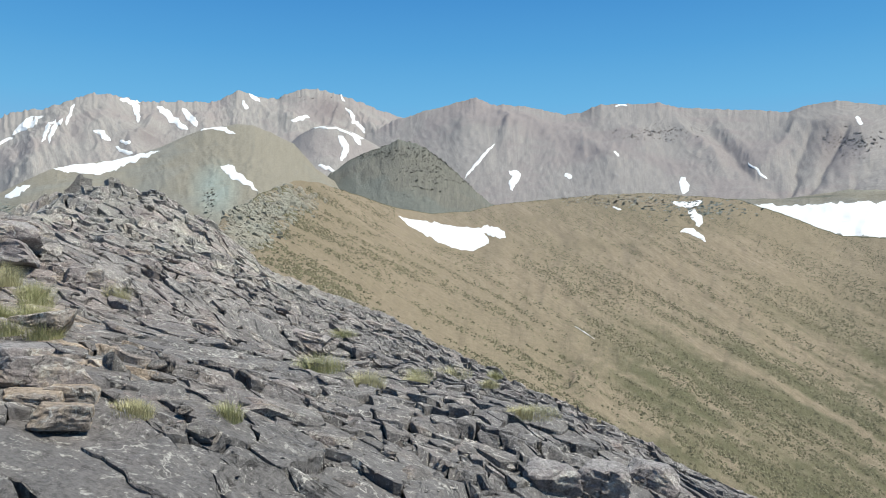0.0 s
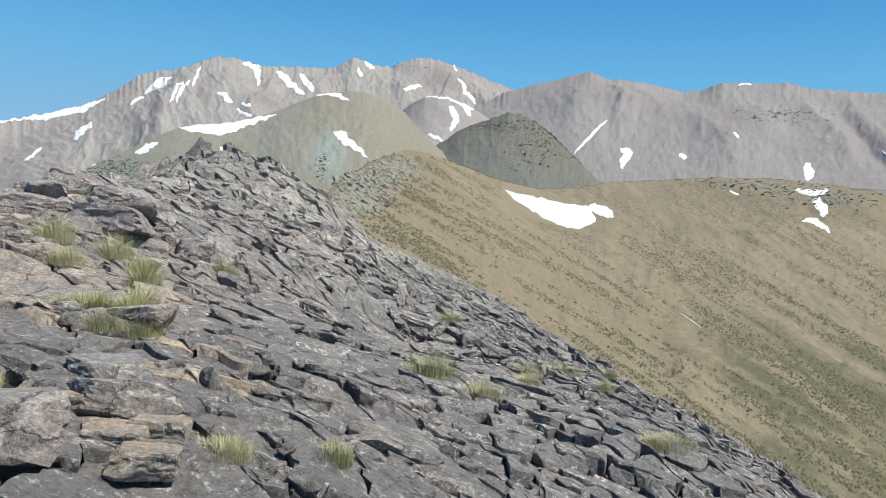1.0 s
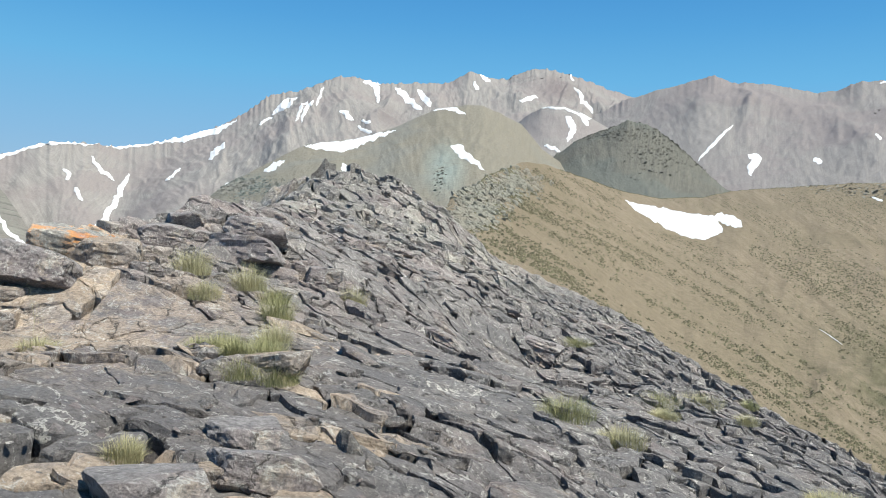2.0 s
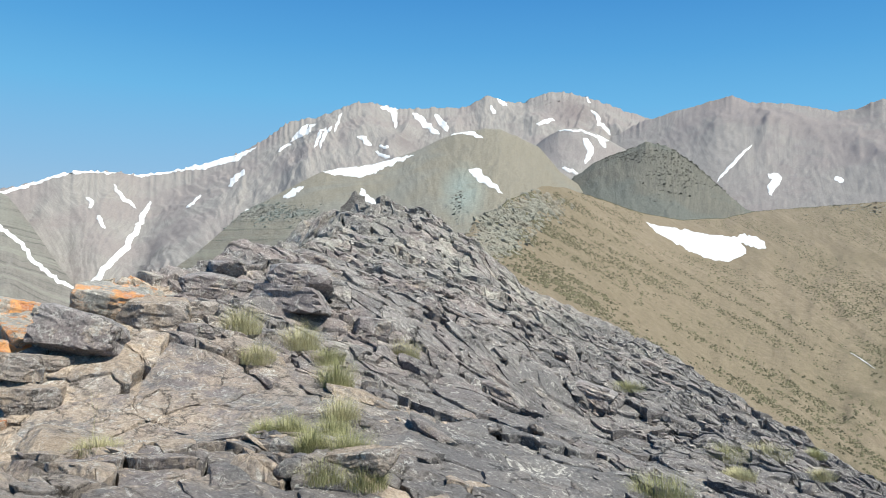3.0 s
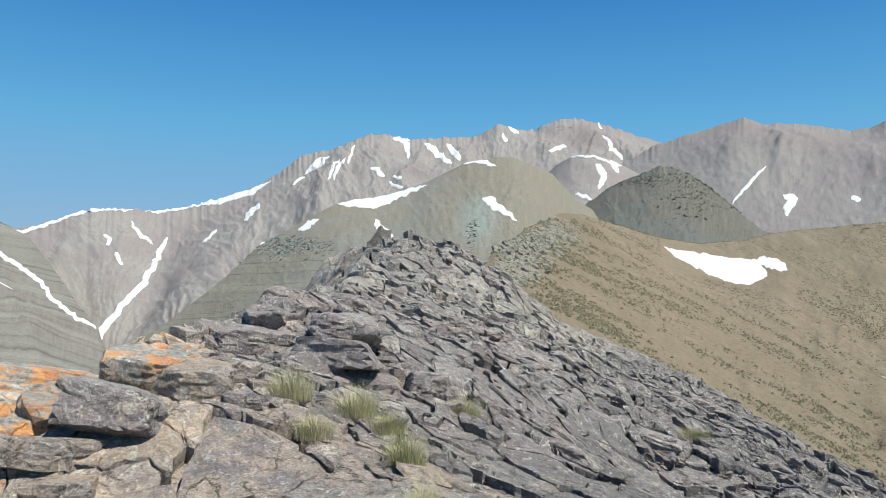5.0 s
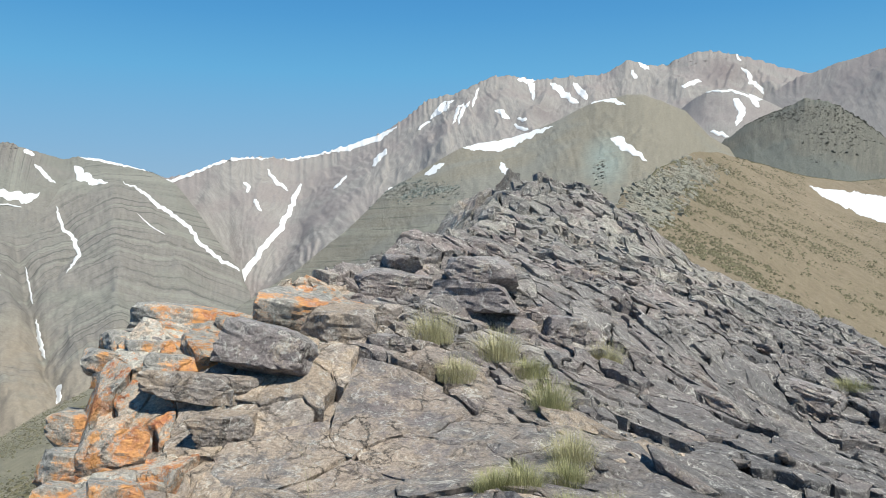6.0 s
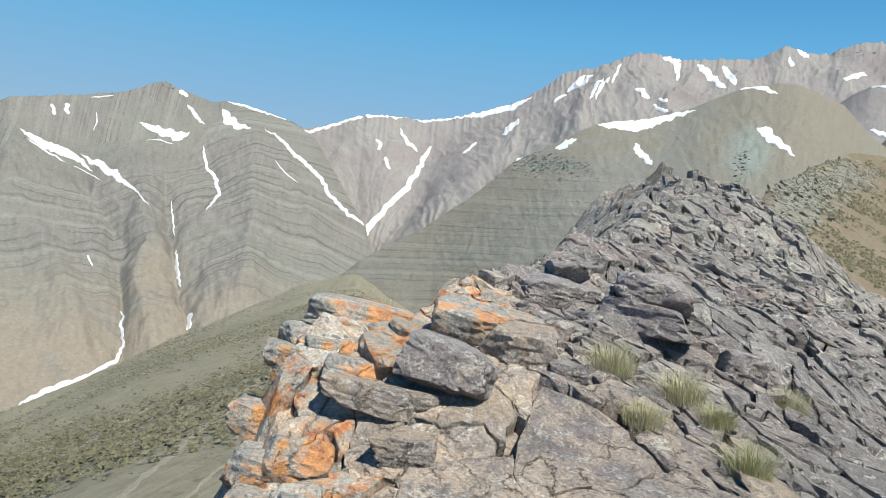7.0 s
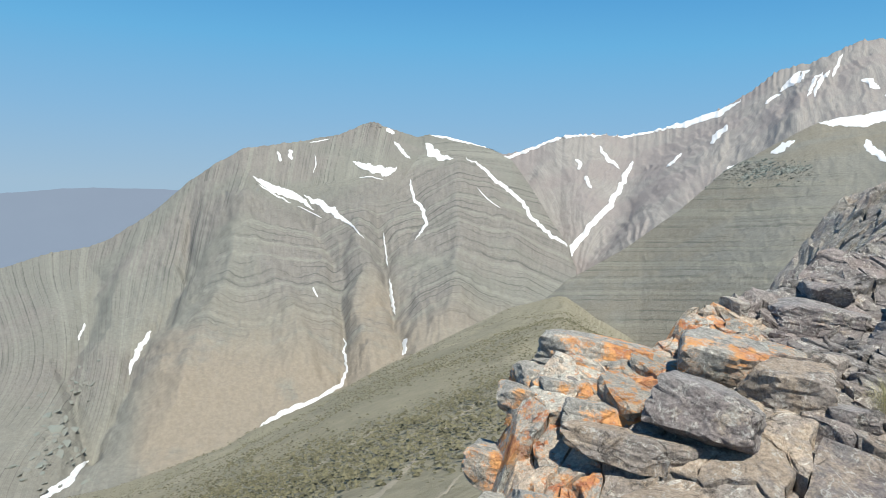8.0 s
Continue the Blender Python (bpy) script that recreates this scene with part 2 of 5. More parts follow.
def slabs(x, y, seed=0):
    """Broken cells: the nearest cell's offset and its two random numbers, the distance to the next cell, and the same four for that."""
    ci, cj = np.floor(x), np.floor(y)
    near, next_ = [np.full(x.shape, 9.0)] + [np.zeros(x.shape) for _ in range(4)], [np.full(x.shape, 9.0)] + [np.zeros(x.shape) for _ in range(4)]
    for a in (-1, 0, 1):
        for b in (-1, 0, 1):
            i, j = ci + a, cj + b
            ex, ey = x - (i + 0.1 + 0.8 * hashed(i, j, seed)), y - (j + 0.1 + 0.8 * hashed(i, j, seed + 5))
            this = [ex * ex + ey * ey, ex, ey, hashed(i, j, seed + 11), hashed(i, j, seed + 23)]
            first = this[0] < near[0]
            other = this[0] < next_[0]
            next_ = [np.where(first, n0, np.where(other, t0, m0)) for n0, m0, t0 in zip(near, next_, this)]
            near = [np.where(first, t0, n0) for n0, t0 in zip(near, this)]
    return near[1], near[2], near[3], near[4], np.sqrt(next_[0]) - np.sqrt(near[0]), next_[1], next_[2], next_[3], next_[4]


def sheet(name, X, Y, Z, material, uv=None, closed=False, smooth=True, **fields):
    """One mesh from grids of x, y, z (rows by columns)."""
    rows, cols = X.shape
    mesh = bpy.data.meshes.new(name)
    mesh.vertices.add(rows * cols)
    mesh.vertices.foreach_set("co", np.stack([X, Y, Z], -1).astype(np.float32).ravel())
    wide = cols if closed else cols - 1
    i, j = np.meshgrid(np.arange(rows - 1), np.arange(wide), indexing="ij")
    k = (j + 1) % cols
    quads = np.stack([i * cols + j, i * cols + k, (i + 1) * cols + k, (i + 1) * cols + j], -1).reshape(-1, 4)
    mesh.loops.add(quads.size)
    mesh.loops.foreach_set("vertex_index", quads.astype(np.int32).ravel())
    mesh.polygons.add(len(quads))
    mesh.polygons.foreach_set("loop_start", (np.arange(len(quads)) * 4).astype(np.int32))
    mesh.polygons.foreach_set("use_smooth", np.full(len(quads), smooth))
    if uv is not None:
        layer = mesh.uv_layers.new(name="run")
        layer.data.foreach_set("uv", np.stack(uv, -1).reshape(-1, 2)[quads.ravel()].astype(np.float32).ravel())
    for key, values in fields.items():
        mesh.attributes.new(key, "FLOAT", "POINT").data.foreach_set("value", values.astype(np.float32).ravel())
    mesh.update(calc_edges=True)
    mesh.materials.append(material)
    return new(name, mesh)


def spread(table, bearings, column):
    t = sorted(table)
    return np.interp(bearings, [r[0] for r in t], [r[column] for r in t])


# ---- mountains ----
class Landform:
    pass


def landform(name, crest, foot, material, label, step=0.12, rows=110, bend=1.25, jag=0.06, jag_size=1.2, gully=0.06, gully_size=2.0, lean=0.0, seed=1, valleys=(), category="mountain", long=2.2, rough=0.0025, beds=None, fans=None, spurs=(), lump=0.008, fanned=0.0, bare=None, keen=0.0):
    """A mountainside seen from the ridge. crest and foot: (bearing, rise, distance), degrees and metres. bend over 1: hollow slope.
    gully: depth of the ribs against the height; valleys: (bearing at the crest, bearing at the foot, breadth, depth).
    spurs: (height against the slope's, breadth in degrees, line of (bearing, rise)); a height below 0 makes a ravine."""
    lo, hi = max(crest[0][0], crest[-1][0]), min(crest[0][0], crest[-1][0])
    az = np.arange(lo, hi, -step)
    ce, cd, fe, fd = spread(crest, az, 1), spread(crest, az, 2), spread(foot, az, 1), spread(foot, az, 2)
    teeth = cd * np.tan(np.radians(jag)) * (1.5 * ridged(az / jag_size, az * 0 + seed, 4, 0.5, seed) - 1.5)
    zc, zf = cd * np.tan(np.radians(ce)), fd * np.tan(np.radians(fe))
    s = np.concatenate([np.linspace(0, 1, rows), np.linspace(1, 1.9, 14)[1:]])[:, None]
    front, back = np.minimum(s, 1), np.maximum(s - 1, 0)
    r = fd + (cd - fd) * front + (cd - fd) * back
    high = np.maximum(zc - zf, 1.0)
    width = int(2.4 / step)
    bell = np.exp(-(np.arange(-2 * width, 2 * width + 1) / width) ** 2)
    bell /= bell.sum()
    even, even_cd, even_fd = (np.convolve(np.pad(q, 2 * width, mode="edge"), bell, "valid") for q in (high, cd, fd))
    share = front ** 5
    r = even_fd + (even_cd + (cd - even_cd) * share - even_fd) * (front + back)
    high = np.maximum(even + (high - even) * share, 1.0)
    z = zf + high * (front ** bend) - high * (back * 0.9)
    A = np.broadcast_to(az, r.shape)
    rise = np.degrees(np.arctan2(z, r))
    window = np.clip(front * 4, 0, 1) * np.clip((1 - front) * 5, 0, 1) ** 0.8 + np.minimum(back * 3, 1)
    lean = lean + fanned * smooth_noise(A / 4.5, A * 0 + seed, seed + 21)
    u, v = (A - lean * (rise - rise.mean())) / gully_size, rise / (gully_size * long)
    u = u + 0.38 * fractal(A / gully_size * 0.9, rise / gully_size * 1.3, 5, 0.55, seed + 3)
    ribs = ridged(u, v, 7, 0.46, seed + 7) - 0.9 + 0.25 * fractal(A / gully_size * 1.7, rise / gully_size * 1.9, 6, 0.6, seed + 5)
    z = z + gully * high * ribs * window
    for at_crest, at_foot, breadth, depth in valleys:
        middle = at_foot + (at_crest - at_foot) * front + 0.35 * breadth * fractal(front * 3, A * 0 + at_foot, 3, 0.5, seed)
        z = z - depth * high * np.exp(-((A - middle) / (breadth * (0.45 + 0.75 * front))) ** 2) * np.clip(front * 3, 0, 1) * np.clip((1 - front) * 3, 0, 1)
    wa, we = A + 0.28 * fractal(A / 1.6, rise / 1.6, 4, 0.55, seed + 13), rise + 0.28 * fractal(A / 1.6 + 40, rise / 1.6, 4, 0.55, seed + 14)
    for tall, breadth, line in spurs:
        far = np.full(A.shape, 99.0)
        for (a0, e0), (a1, e1) in zip(line[:-1], line[1:]):
            t = np.clip(((wa - a0) * (a1 - a0) + (we - e0) * (e1 - e0)) / max((a1 - a0) ** 2 + (e1 - e0) ** 2, 1e-6), 0, 1)
            far = np.minimum(far, np.hypot(wa - a0 - t * (a1 - a0), we - e0 - t * (e1 - e0)))
        z = z + tall * high * np.exp(-np.sqrt(far ** 2 + (0.25 * breadth) ** 2) / breadth) * np.clip((1 - front) * 3.5, 0, 1) * np.clip(front * 6, 0, 1) * (back == 0)
    z = z + lump * high * fractal(A / 2.2, rise / 2.2, 7, 0.55, seed + 15) * np.clip((1 - front) * 7, 0, 1) * np.clip(front * 6, 0, 1)
    if keen:
        z = z + keen * high * (ridged(u * gully_size / 0.62 + 0.2 * fractal(A / 0.5, rise / 0.5, 3, 0.5, seed), rise / 2.4, 4, 0.55, seed + 17) - 0.9) * front ** 2 * np.clip((1 - front) * 5, 0, 1)
    z = z + rough * high * fractal(A / 0.4, rise / 0.4, 4, 0.5, seed + 9) * np.clip((1 - front) * 8, 0.15, 1)
    z = z + teeth * front ** 9 * np.maximum(1 - back * 4, 0)
    X, Y = -np.sin(np.radians(A)) * r, np.cos(np.radians(A)) * r
    ob = tagged(sheet(name, X, Y, z + EYE, material, ((A - lean * rise) / 10, rise / 10), bed=beds(A, rise) if beds else rise, fan=np.clip(fans(A, rise), 0, 1) if fans else 0 * A, bare=np.clip(bare(A, rise), 0, 1) if bare else 1 + 0 * A), label, category)
    L = Landform()
    L.ob, L.az, L.r, L.z, L.rows, L.name = ob, az, r[:rows] + 0 * A[:rows], z[:rows], rows, name
    L.rise = np.degrees(np.arctan2(L.z, L.r))
    return L


def on_slope(L, az, rise):
    """Distances and heights of the slope's first places at those bearings and rises (flat arrays)."""
    az, rise = np.atleast_1d(np.asarray(az, float)), np.atleast_1d(np.asarray(rise, float))
    R, Z = np.zeros(len(az)), np.zeros(len(az))
    for a in range(0, len(az), 20000):
        c = np.clip((L.az[0] - az[a:a + 20000]) / (L.az[0] - L.az[1]), 0, len(L.az) - 1.001)
        k = c.astype(int)
        f = c - k
        e, r, z = (m[:, k] * (1 - f) + m[:, k + 1] * f for m in (L.rise, L.r, L.z))
        top = np.maximum.accumulate(e, 0)
        want = rise[a:a + 20000]
        i = np.clip((top < want).sum(0), 1, len(e) - 1)
        n = np.arange(len(k))
        g = np.clip((want - top[i - 1, n]) / np.maximum(top[i, n] - top[i - 1, n], 1e-6), 0, 1)
        R[a:a + 20000], Z[a:a + 20000] = r[i - 1, n] + (r[i, n] - r[i - 1, n]) * g, z[i - 1, n] + (z[i, n] - z[i - 1, n]) * g
    return R, Z


SNOW_SEED = [0]


def snow_patch(L, *spine):
    """A lasting snow patch along a line of (bearing, rise, breadth) on a slope, thin at its rim."""
    ob = strip(L, "snow_patch", SNOW, *spine)
    return tagged(ob, "old white snow patch lying on the " + " ".join(L.ob["label"].split(" with")[0].split()[:5]), "snow", "snow patches on the mountains")


def strip(L, name, material, *spine):
    """A thin layer along a line of (bearing, rise, breadth) on a slope."""
    SNOW_SEED[0] += 1
    P = np.array(spine)
    t = np.concatenate([[0], np.cumsum(np.hypot(*np.diff(P[:, :2], axis=0).T))])
    n = int(min(90, max(10, t[-1] / 0.06)))
    q = np.linspace(0, t[-1], n)
    a, e, w = (np.interp(q, t, P[:, k]) for k in range(3))
    da, de = np.gradient(a), np.gradient(e)
    size = np.hypot(da, de)
    na, ne = -de / size, da / size
    m = int(min(24, max(5, P[:, 2].max() / 0.05)))
    v = np.linspace(-1, 1, m)[:, None]
    rag = 1 + min(0.36, 0.045 / w.max()) * fractal(q[None, :] * 6.0 + 0 * v, np.sign(v) * 7.7 + SNOW_SEED[0] + 0 * q, 3, 0.6, SNOW_SEED[0])
    wander = min(0.32 * w.mean(), 0.1) * fractal(q * 2.5, q * 0 + SNOW_SEED[0] * 3.3, 4, 0.6, 40)
    half = 0.45 * w * np.clip(np.minimum(q, t[-1] - q) / (0.14 * t[-1]) + 0.12, 0, 1) ** 0.7
    A = a + na * (v * half * rag + wander)
    E = e + ne * (v * half * rag + wander)
    R, Z = (q.reshape(A.shape) for q in on_slope(L, A.ravel(), E.ravel()))
    rim = np.clip(np.minimum(1 - np.abs(v), 0.5 - np.abs(np.linspace(-0.5, 0.5, n))[None, :]) * 6, 0, 1)
    lift = 0.0006 + 0.0012 * rim
    R, Z = R * (1 - lift), Z * (1 - lift) + R * 0.0002 * rim
    return sheet(name, -np.sin(np.radians(A)) * R, np.cos(np.radians(A)) * R, Z + EYE, material)


# the two far ranges: scree tints with the pale haze of distance painted in
STONE = hillside("hazed_grey_scree_and_crags", (0.292, 0.275, 0.268), (0.356, 0.337, 0.327), (0.308, 0.276, 0.275), (80, 7), 0.0034, bump=2.6, fan=(0.232, 0.203, 0.208))
STONE_RIGHT = hillside("hazed_violet_grey_scree", (0.258, 0.244, 0.242), (0.312, 0.294, 0.291), (0.274, 0.245, 0.249), (70, 6), 0.0034, bump=2.2, fan=(0.215, 0.192, 0.196))
STRATA = hillside("folded_grey_strata", (0.240, 0.226, 0.212), (0.298, 0.279, 0.260), (0.262, 0.262, 0.236), (40, 8), 0.0022, bands=0.9, band_tint=(0.140, 0.138, 0.134), band_light=(0.318, 0.316, 0.283), band_size=0.0016, fold=0.9, bump=4, fan=(0.345, 0.298, 0.246))
OLIVE = hillside("olive_turf_and_scree", (0.264, 0.243, 0.202), (0.292, 0.269, 0.225), (0.274, 0.270, 0.245), (30, 6), 0.006, bands=0.8, band_tint=(0.150, 0.152, 0.136), band_light=(0.325, 0.318, 0.265), band_size=0.006, fold=0.4, bump=2.0, fan=(0.31, 0.35, 0.325))
DARK = hillside("dark_green_scree", (0.15, 0.148, 0.133), (0.205, 0.198, 0.175), (0.172, 0.182, 0.17), (40, 8), 0.008, bump=2.5)
TAN = hillside("tan_scree_and_thin_turf", (0.228, 0.186, 0.137), (0.292, 0.242, 0.182), (0.236, 0.197, 0.143), (40, 6.0), 0.012, speck=0.5, speck_size=2.0, bump=0.4, fan=(0.13, 0.126, 0.08))
TURF = hillside("olive_turf", (0.262, 0.240, 0.178), (0.362, 0.330, 0.255), (0.312, 0.285, 0.212), (24, 3.0), 0.008, speck=0.6, speck_size=0.8, bump=0.7)

range_a = landform(
    "mountain_range", [(0.0, 8.8, 3500), (3.6, 9.88, 3500), (5.2, 10.48, 3500), (7.3, 11.25, 3450), (9.4, 11.75, 3400), (11.0, 11.5, 3400), (12.3, 10.88, 3400), (13.9, 11.09, 3350), (15.1, 11.35, 3300), (16.6, 10.48, 3300),
                       (18.6, 10.4, 3250), (21.4, 10.2, 3200), (23.5, 10.6, 3150), (25.0, 10.45, 3150), (26.4, 9.8, 3100), (27.4, 9.3, 3100), (29.5, 8.95, 3100), (31.2, 7.55, 3050), (33.0, 6.43, 3000), (35.2, 5.58, 3000), (37.1, 4.94, 3000),
                       (39.4, 4.44, 3000), (41.0, 4.54, 2950), (43.8, 4.46, 2900), (45.9, 3.59, 2900), (47.7, 2.97, 2900), (49.5, 3.0, 2900), (54.0, 3.2, 2950)],
    [(0, 2.0, 1900), (25, 1.5, 1800), (32, -4, 1750), (41, -6.5, 2000), (44, -6.2, 2200), (47, -5, 2300), (54, -2, 2600)], STONE,
    "grey craggy mountain range with scree gullies below a blue sky", gully=0.016, gully_size=1.7, bend=1.15, seed=3, fanned=1.1, fans=lambda a, e: np.maximum(1.2 - np.hypot((a - 8.4) / 1.7, (e - 10.2) / 1.2), 0) + np.maximum(0.9 - np.hypot((a - 21.0) / 2.4, (e - 7.4) / 1.2), 0), jag=0.10, jag_size=0.38, keen=0.012, step=0.08, rows=170, lump=0.006, valleys=[(37.0, 42.6, 2.2, 0.10), (47.5, 43.6, 1.8, 0.06)], long=2.0,
    spurs=[(0.085, 0.9, ((26.9, 9.9), (27.5, 8.4), (28.2, 6.7), (28.6, 4.5))), (0.076, 0.8, ((24.6, 10.4), (23.7, 8.7), (22.3, 7.1), (21.5, 5.0))), (0.068, 0.6, ((20.6, 9.8), (21.1, 8.5), (21.6, 7.1))), (0.051, 0.5, ((16.8, 10.3), (17.4, 9.1), (17.5, 8.0))), (-0.043, 0.5, ((22.1, 9.9), (21.7, 8.8))), (0.076, 0.8, ((14.7, 11.2), (13.1, 10.2), (11.4, 9.3))), (0.076, 0.8, ((9.4, 11.7), (7.8, 11.0), (5.7, 9.4), (4.0, 8.2)))] +
          [(-0.043, 0.4, ((7.8, 11.0), (6.1, 8.8), (5.2, 8.0))), (0.045, 1.3, ((31.9, 6.8), (34.6, 2.1), (38.2, -3.3))), (0.035, 1.1, ((29.6, 8.7), (33.2, 3.1), (35.8, -0.1))), (0.04, 1.0, ((26.5, 9.7), (27.6, 5.2), (30.4, 1.3))), (0.085, 1.2, ((44.2, 4.2), (45.4, 1.8), (46.1, -0.7), (44.1, -4.0))), (0.043, 0.5, ((19.2, 10.2), (19.0, 8.6))), (0.043, 0.5, ((18.0, 10.1), (17.9, 8.6)))])
dome = landform(
    "hill", [(14, 5.0, 2100), (12.3, 6.4, 2100), (11.4, 7.7, 2100), (10.6, 8.4, 2080), (9.6, 8.9, 2050), (8.6, 9.1, 2050), (7.3, 8.9, 2050), (6.1, 8.3, 2050), (4.6, 7.5, 2050), (2.7, 6.4, 2050), (0.5, 5.0, 2050)],
    [(14, 1.5, 1500), (0.5, 1.5, 1500)], STONE, "rounded grey scree shoulder below the mountain range", step=0.08, rows=90, gully=0.012, gully_size=2.0, long=1.2, seed=19, jag=0.02, bend=0.9, category="hill")
range_b = landform(
    "mountain_range", [(6.5, 8.2, 3000), (3.6, 9.6, 3000), (1.0, 10.31, 2950), (-2.4, 11.25, 2900), (-3.6, 10.7, 2900), (-6.2, 10.54, 2900), (-9.1, 9.86, 2900), (-10.1, 9.96, 2900), (-11.5, 10.51, 2850), (-15.9, 10.44, 2800),
                       (-17.1, 10.06, 2800), (-22.0, 9.58, 2750), (-24.3, 9.3, 2700), (-25.5, 9.7, 2650), (-27.2, 9.81, 2600), (-30.1, 9.3, 2600), (-36, 8.6, 2600), (-45, 7.6, 2600)],
    [(6.5, 2.0, 1700), (-10, 2.2, 1500), (-45, 2.2, 1400)], STONE_RIGHT,
    "violet-grey mountain range with smooth scree slopes below a blue sky", gully=0.005, gully_size=2.2, lean=0.6, long=1.6, bend=1.2, seed=11, fanned=0.8, fans=lambda a, e: np.maximum(0.9 - np.hypot((a + 27.2) / 3.0, (e - 7.0) / 1.9), 0) + np.maximum(0.7 - np.hypot((a + 10.6) / 1.5, (e - 10.0) / 0.9), 0), jag=0.06, jag_size=0.45, keen=0.004, step=0.08, rows=150, lump=0.003,
    spurs=[(0.065, 0.7, ((-2.4, 11.1), (-3.6, 10.3), (-4.6, 9.5), (-5.1, 8.8))), (0.039, 0.5, ((-5.0, 10.6), (-6.2, 9.6), (-6.8, 8.9))), (0.083, 1.5, ((-1.7, 8.8), (-4.3, 9.1), (-7.1, 8.8), (-9.6, 7.7), (-12.1, 6.2))), (0.046, 1.0, ((-11.0, 10.3), (-12.5, 9.0), (-14.5, 7.2))), (0.065, 0.9, ((-16.4, 10.2), (-17.7, 8.3), (-19.7, 6.1))), (-0.046, 0.6, ((-18.1, 9.8), (-19.5, 8.0), (-21.2, 5.9), (-23.7, 4.1)))] +
          [(0.051, 0.7, ((-19.2, 9.8), (-20.7, 7.9), (-22.5, 5.5))), (0.051, 0.7, ((-24.9, 9.0), (-24.1, 7.3), (-23.0, 6.1))), (0.104, 1.3, ((-25.6, 8.1), (-26.7, 8.2), (-27.8, 7.9), (-28.9, 6.7))), (-0.046, 0.4, ((-25.6, 7.6), (-24.9, 6.0), (-24.4, 4.1))), (-0.046, 0.4, ((-27.8, 7.5), (-26.6, 5.9), (-25.6, 4.0))), (-0.039, 0.5, ((-30.1, 5.5), (-28.6, 4.5), (-27.2, 3.8)))])


def fold_beds(a, e):
    """Beds upright along the crest and the outer limb, level in the middle of the face, arched over the inner spur."""
    upright = 1.7 * (a + 0.22 * e + 0.9 * np.sin(e / 2.6) * np.clip((a - 74) / 4, 0, 1.6))
    level = 1.55 * (e + 0.035 * (np.minimum(a, 57) - 51.5) ** 2 - 0.10 * np.abs(a - 67.5))
    foot = np.interp(a, [44, 54, 57, 62, 66, 69, 71, 74, 77], [9, 4.5, 0.5, -0.8, -1.5, -4, -9, -15, -22])
    w = np.clip((e - foot) / 2.6 + 0.5, 0, 1)
    return level + (upright - level) * w * w * (3 - 2 * w)


west_mountain = landform(
    "striped_mountain", [(42.6, -6.0, 2000), (43.2, -3.7, 2050), (44.6, -1.9, 2200), (46.2, 0.6, 2400), (47.6, 2.4, 2500), (49.2, 3.3, 2600), (52.2, 4.05, 2650), (53.8, 4.21, 2650), (54.7, 4.02, 2650), (56.4, 4.46, 2600), (57.4, 4.75, 2600), (58.0, 5.01, 2600),
                         (58.9, 4.7, 2600), (60.5, 3.98, 2550), (63.4, 3.37, 2500), (67.3, 2.71, 2400), (68.5, 1.94, 2400), (69.3, 1.51, 2350), (71.2, 0.04, 2300), (73.4, -2.0, 2250), (76.0, -3.79, 2200), (77.6, -4.45, 2200), (79.8, -4.81, 2200), (82.8, -5.8, 2200), (92, -7, 2200)],
    [(42.6, -8.5, 1500), (50, -14.5, 1150), (60, -20, 1000), (76, -23.5, 900), (92, -24, 900)], STRATA,
    "grey mountain with folded rock strata and snow gullies", gully=0.02, gully_size=5.0, long=1.5, bend=1.1, fans=lambda a, e: (-e - 7.5) / 6 * np.clip((75.5 - a) / 3, 0.1, 1) + 0.9 * np.exp(-((a - 57.2) / 1.6) ** 2 - ((e + 9) / 3.5) ** 2), seed=23, jag=0.05, jag_size=0.5, keen=0.004, step=0.08, rows=190, lump=0.006, beds=fold_beds,
    spurs=[(-0.11, 0.7, ((70.9, -0.2), (70.9, -2.0), (71.2, -6.3), (73.0, -9.5), (74.4, -11.3), (75.2, -13.5), (77.2, -16.9), (79.6, -20.1))), (-0.13, 0.8, ((77.7, -4.6), (77.1, -6.2), (77.6, -9.1), (78.2, -11.1), (78.6, -12.3), (77.9, -15.6), (77.5, -17.1))), (-0.06, 0.8, ((62.9, -1.6), (61.8, -3.2), (60.9, -4.9), (59.9, -7.4), (59.8, -10.2), (59.7, -14.0))), (-0.06, 0.6, ((57.3, -1.9), (56.5, -6.5), (56.0, -9.0), (55.2, -11.5)))] +
          [(-0.03, 0.5, ((54.6, 0.3), (54.1, -2.8), (55.1, -3.9), (57.0, -4.4))), (0.07, 1.3, ((67.9, 1.1), (67.5, -2.1), (68.1, -5.8), (69.4, -9.4), (71.1, -13.4), (72.7, -17.1))), (0.05, 1.2, ((67.5, -2.1), (65.7, -5.8), (63.6, -9.5), (62.7, -13.2))), (0.05, 0.9, ((58.7, -2.8), (58.4, -5.4), (58.9, -9.3), (58.3, -11.1), (57.4, -13.7))), (0.09, 1.6, ((51.6, 2.4), (51.7, -1.3), (51.2, -5.5), (51.7, -9.7)))] +
          [(0.04, 0.9, ((49.1, 0.5), (47.7, -3.3), (46.3, -6.6))), (0.06, 0.9, ((71.2, -0.2), (74.2, -3.8), (76.0, -7.7), (76.4, -10.8))), (-0.04, 1.2, ((62.1, 0.1), (58.8, 1.0), (56.3, 1.1)))])
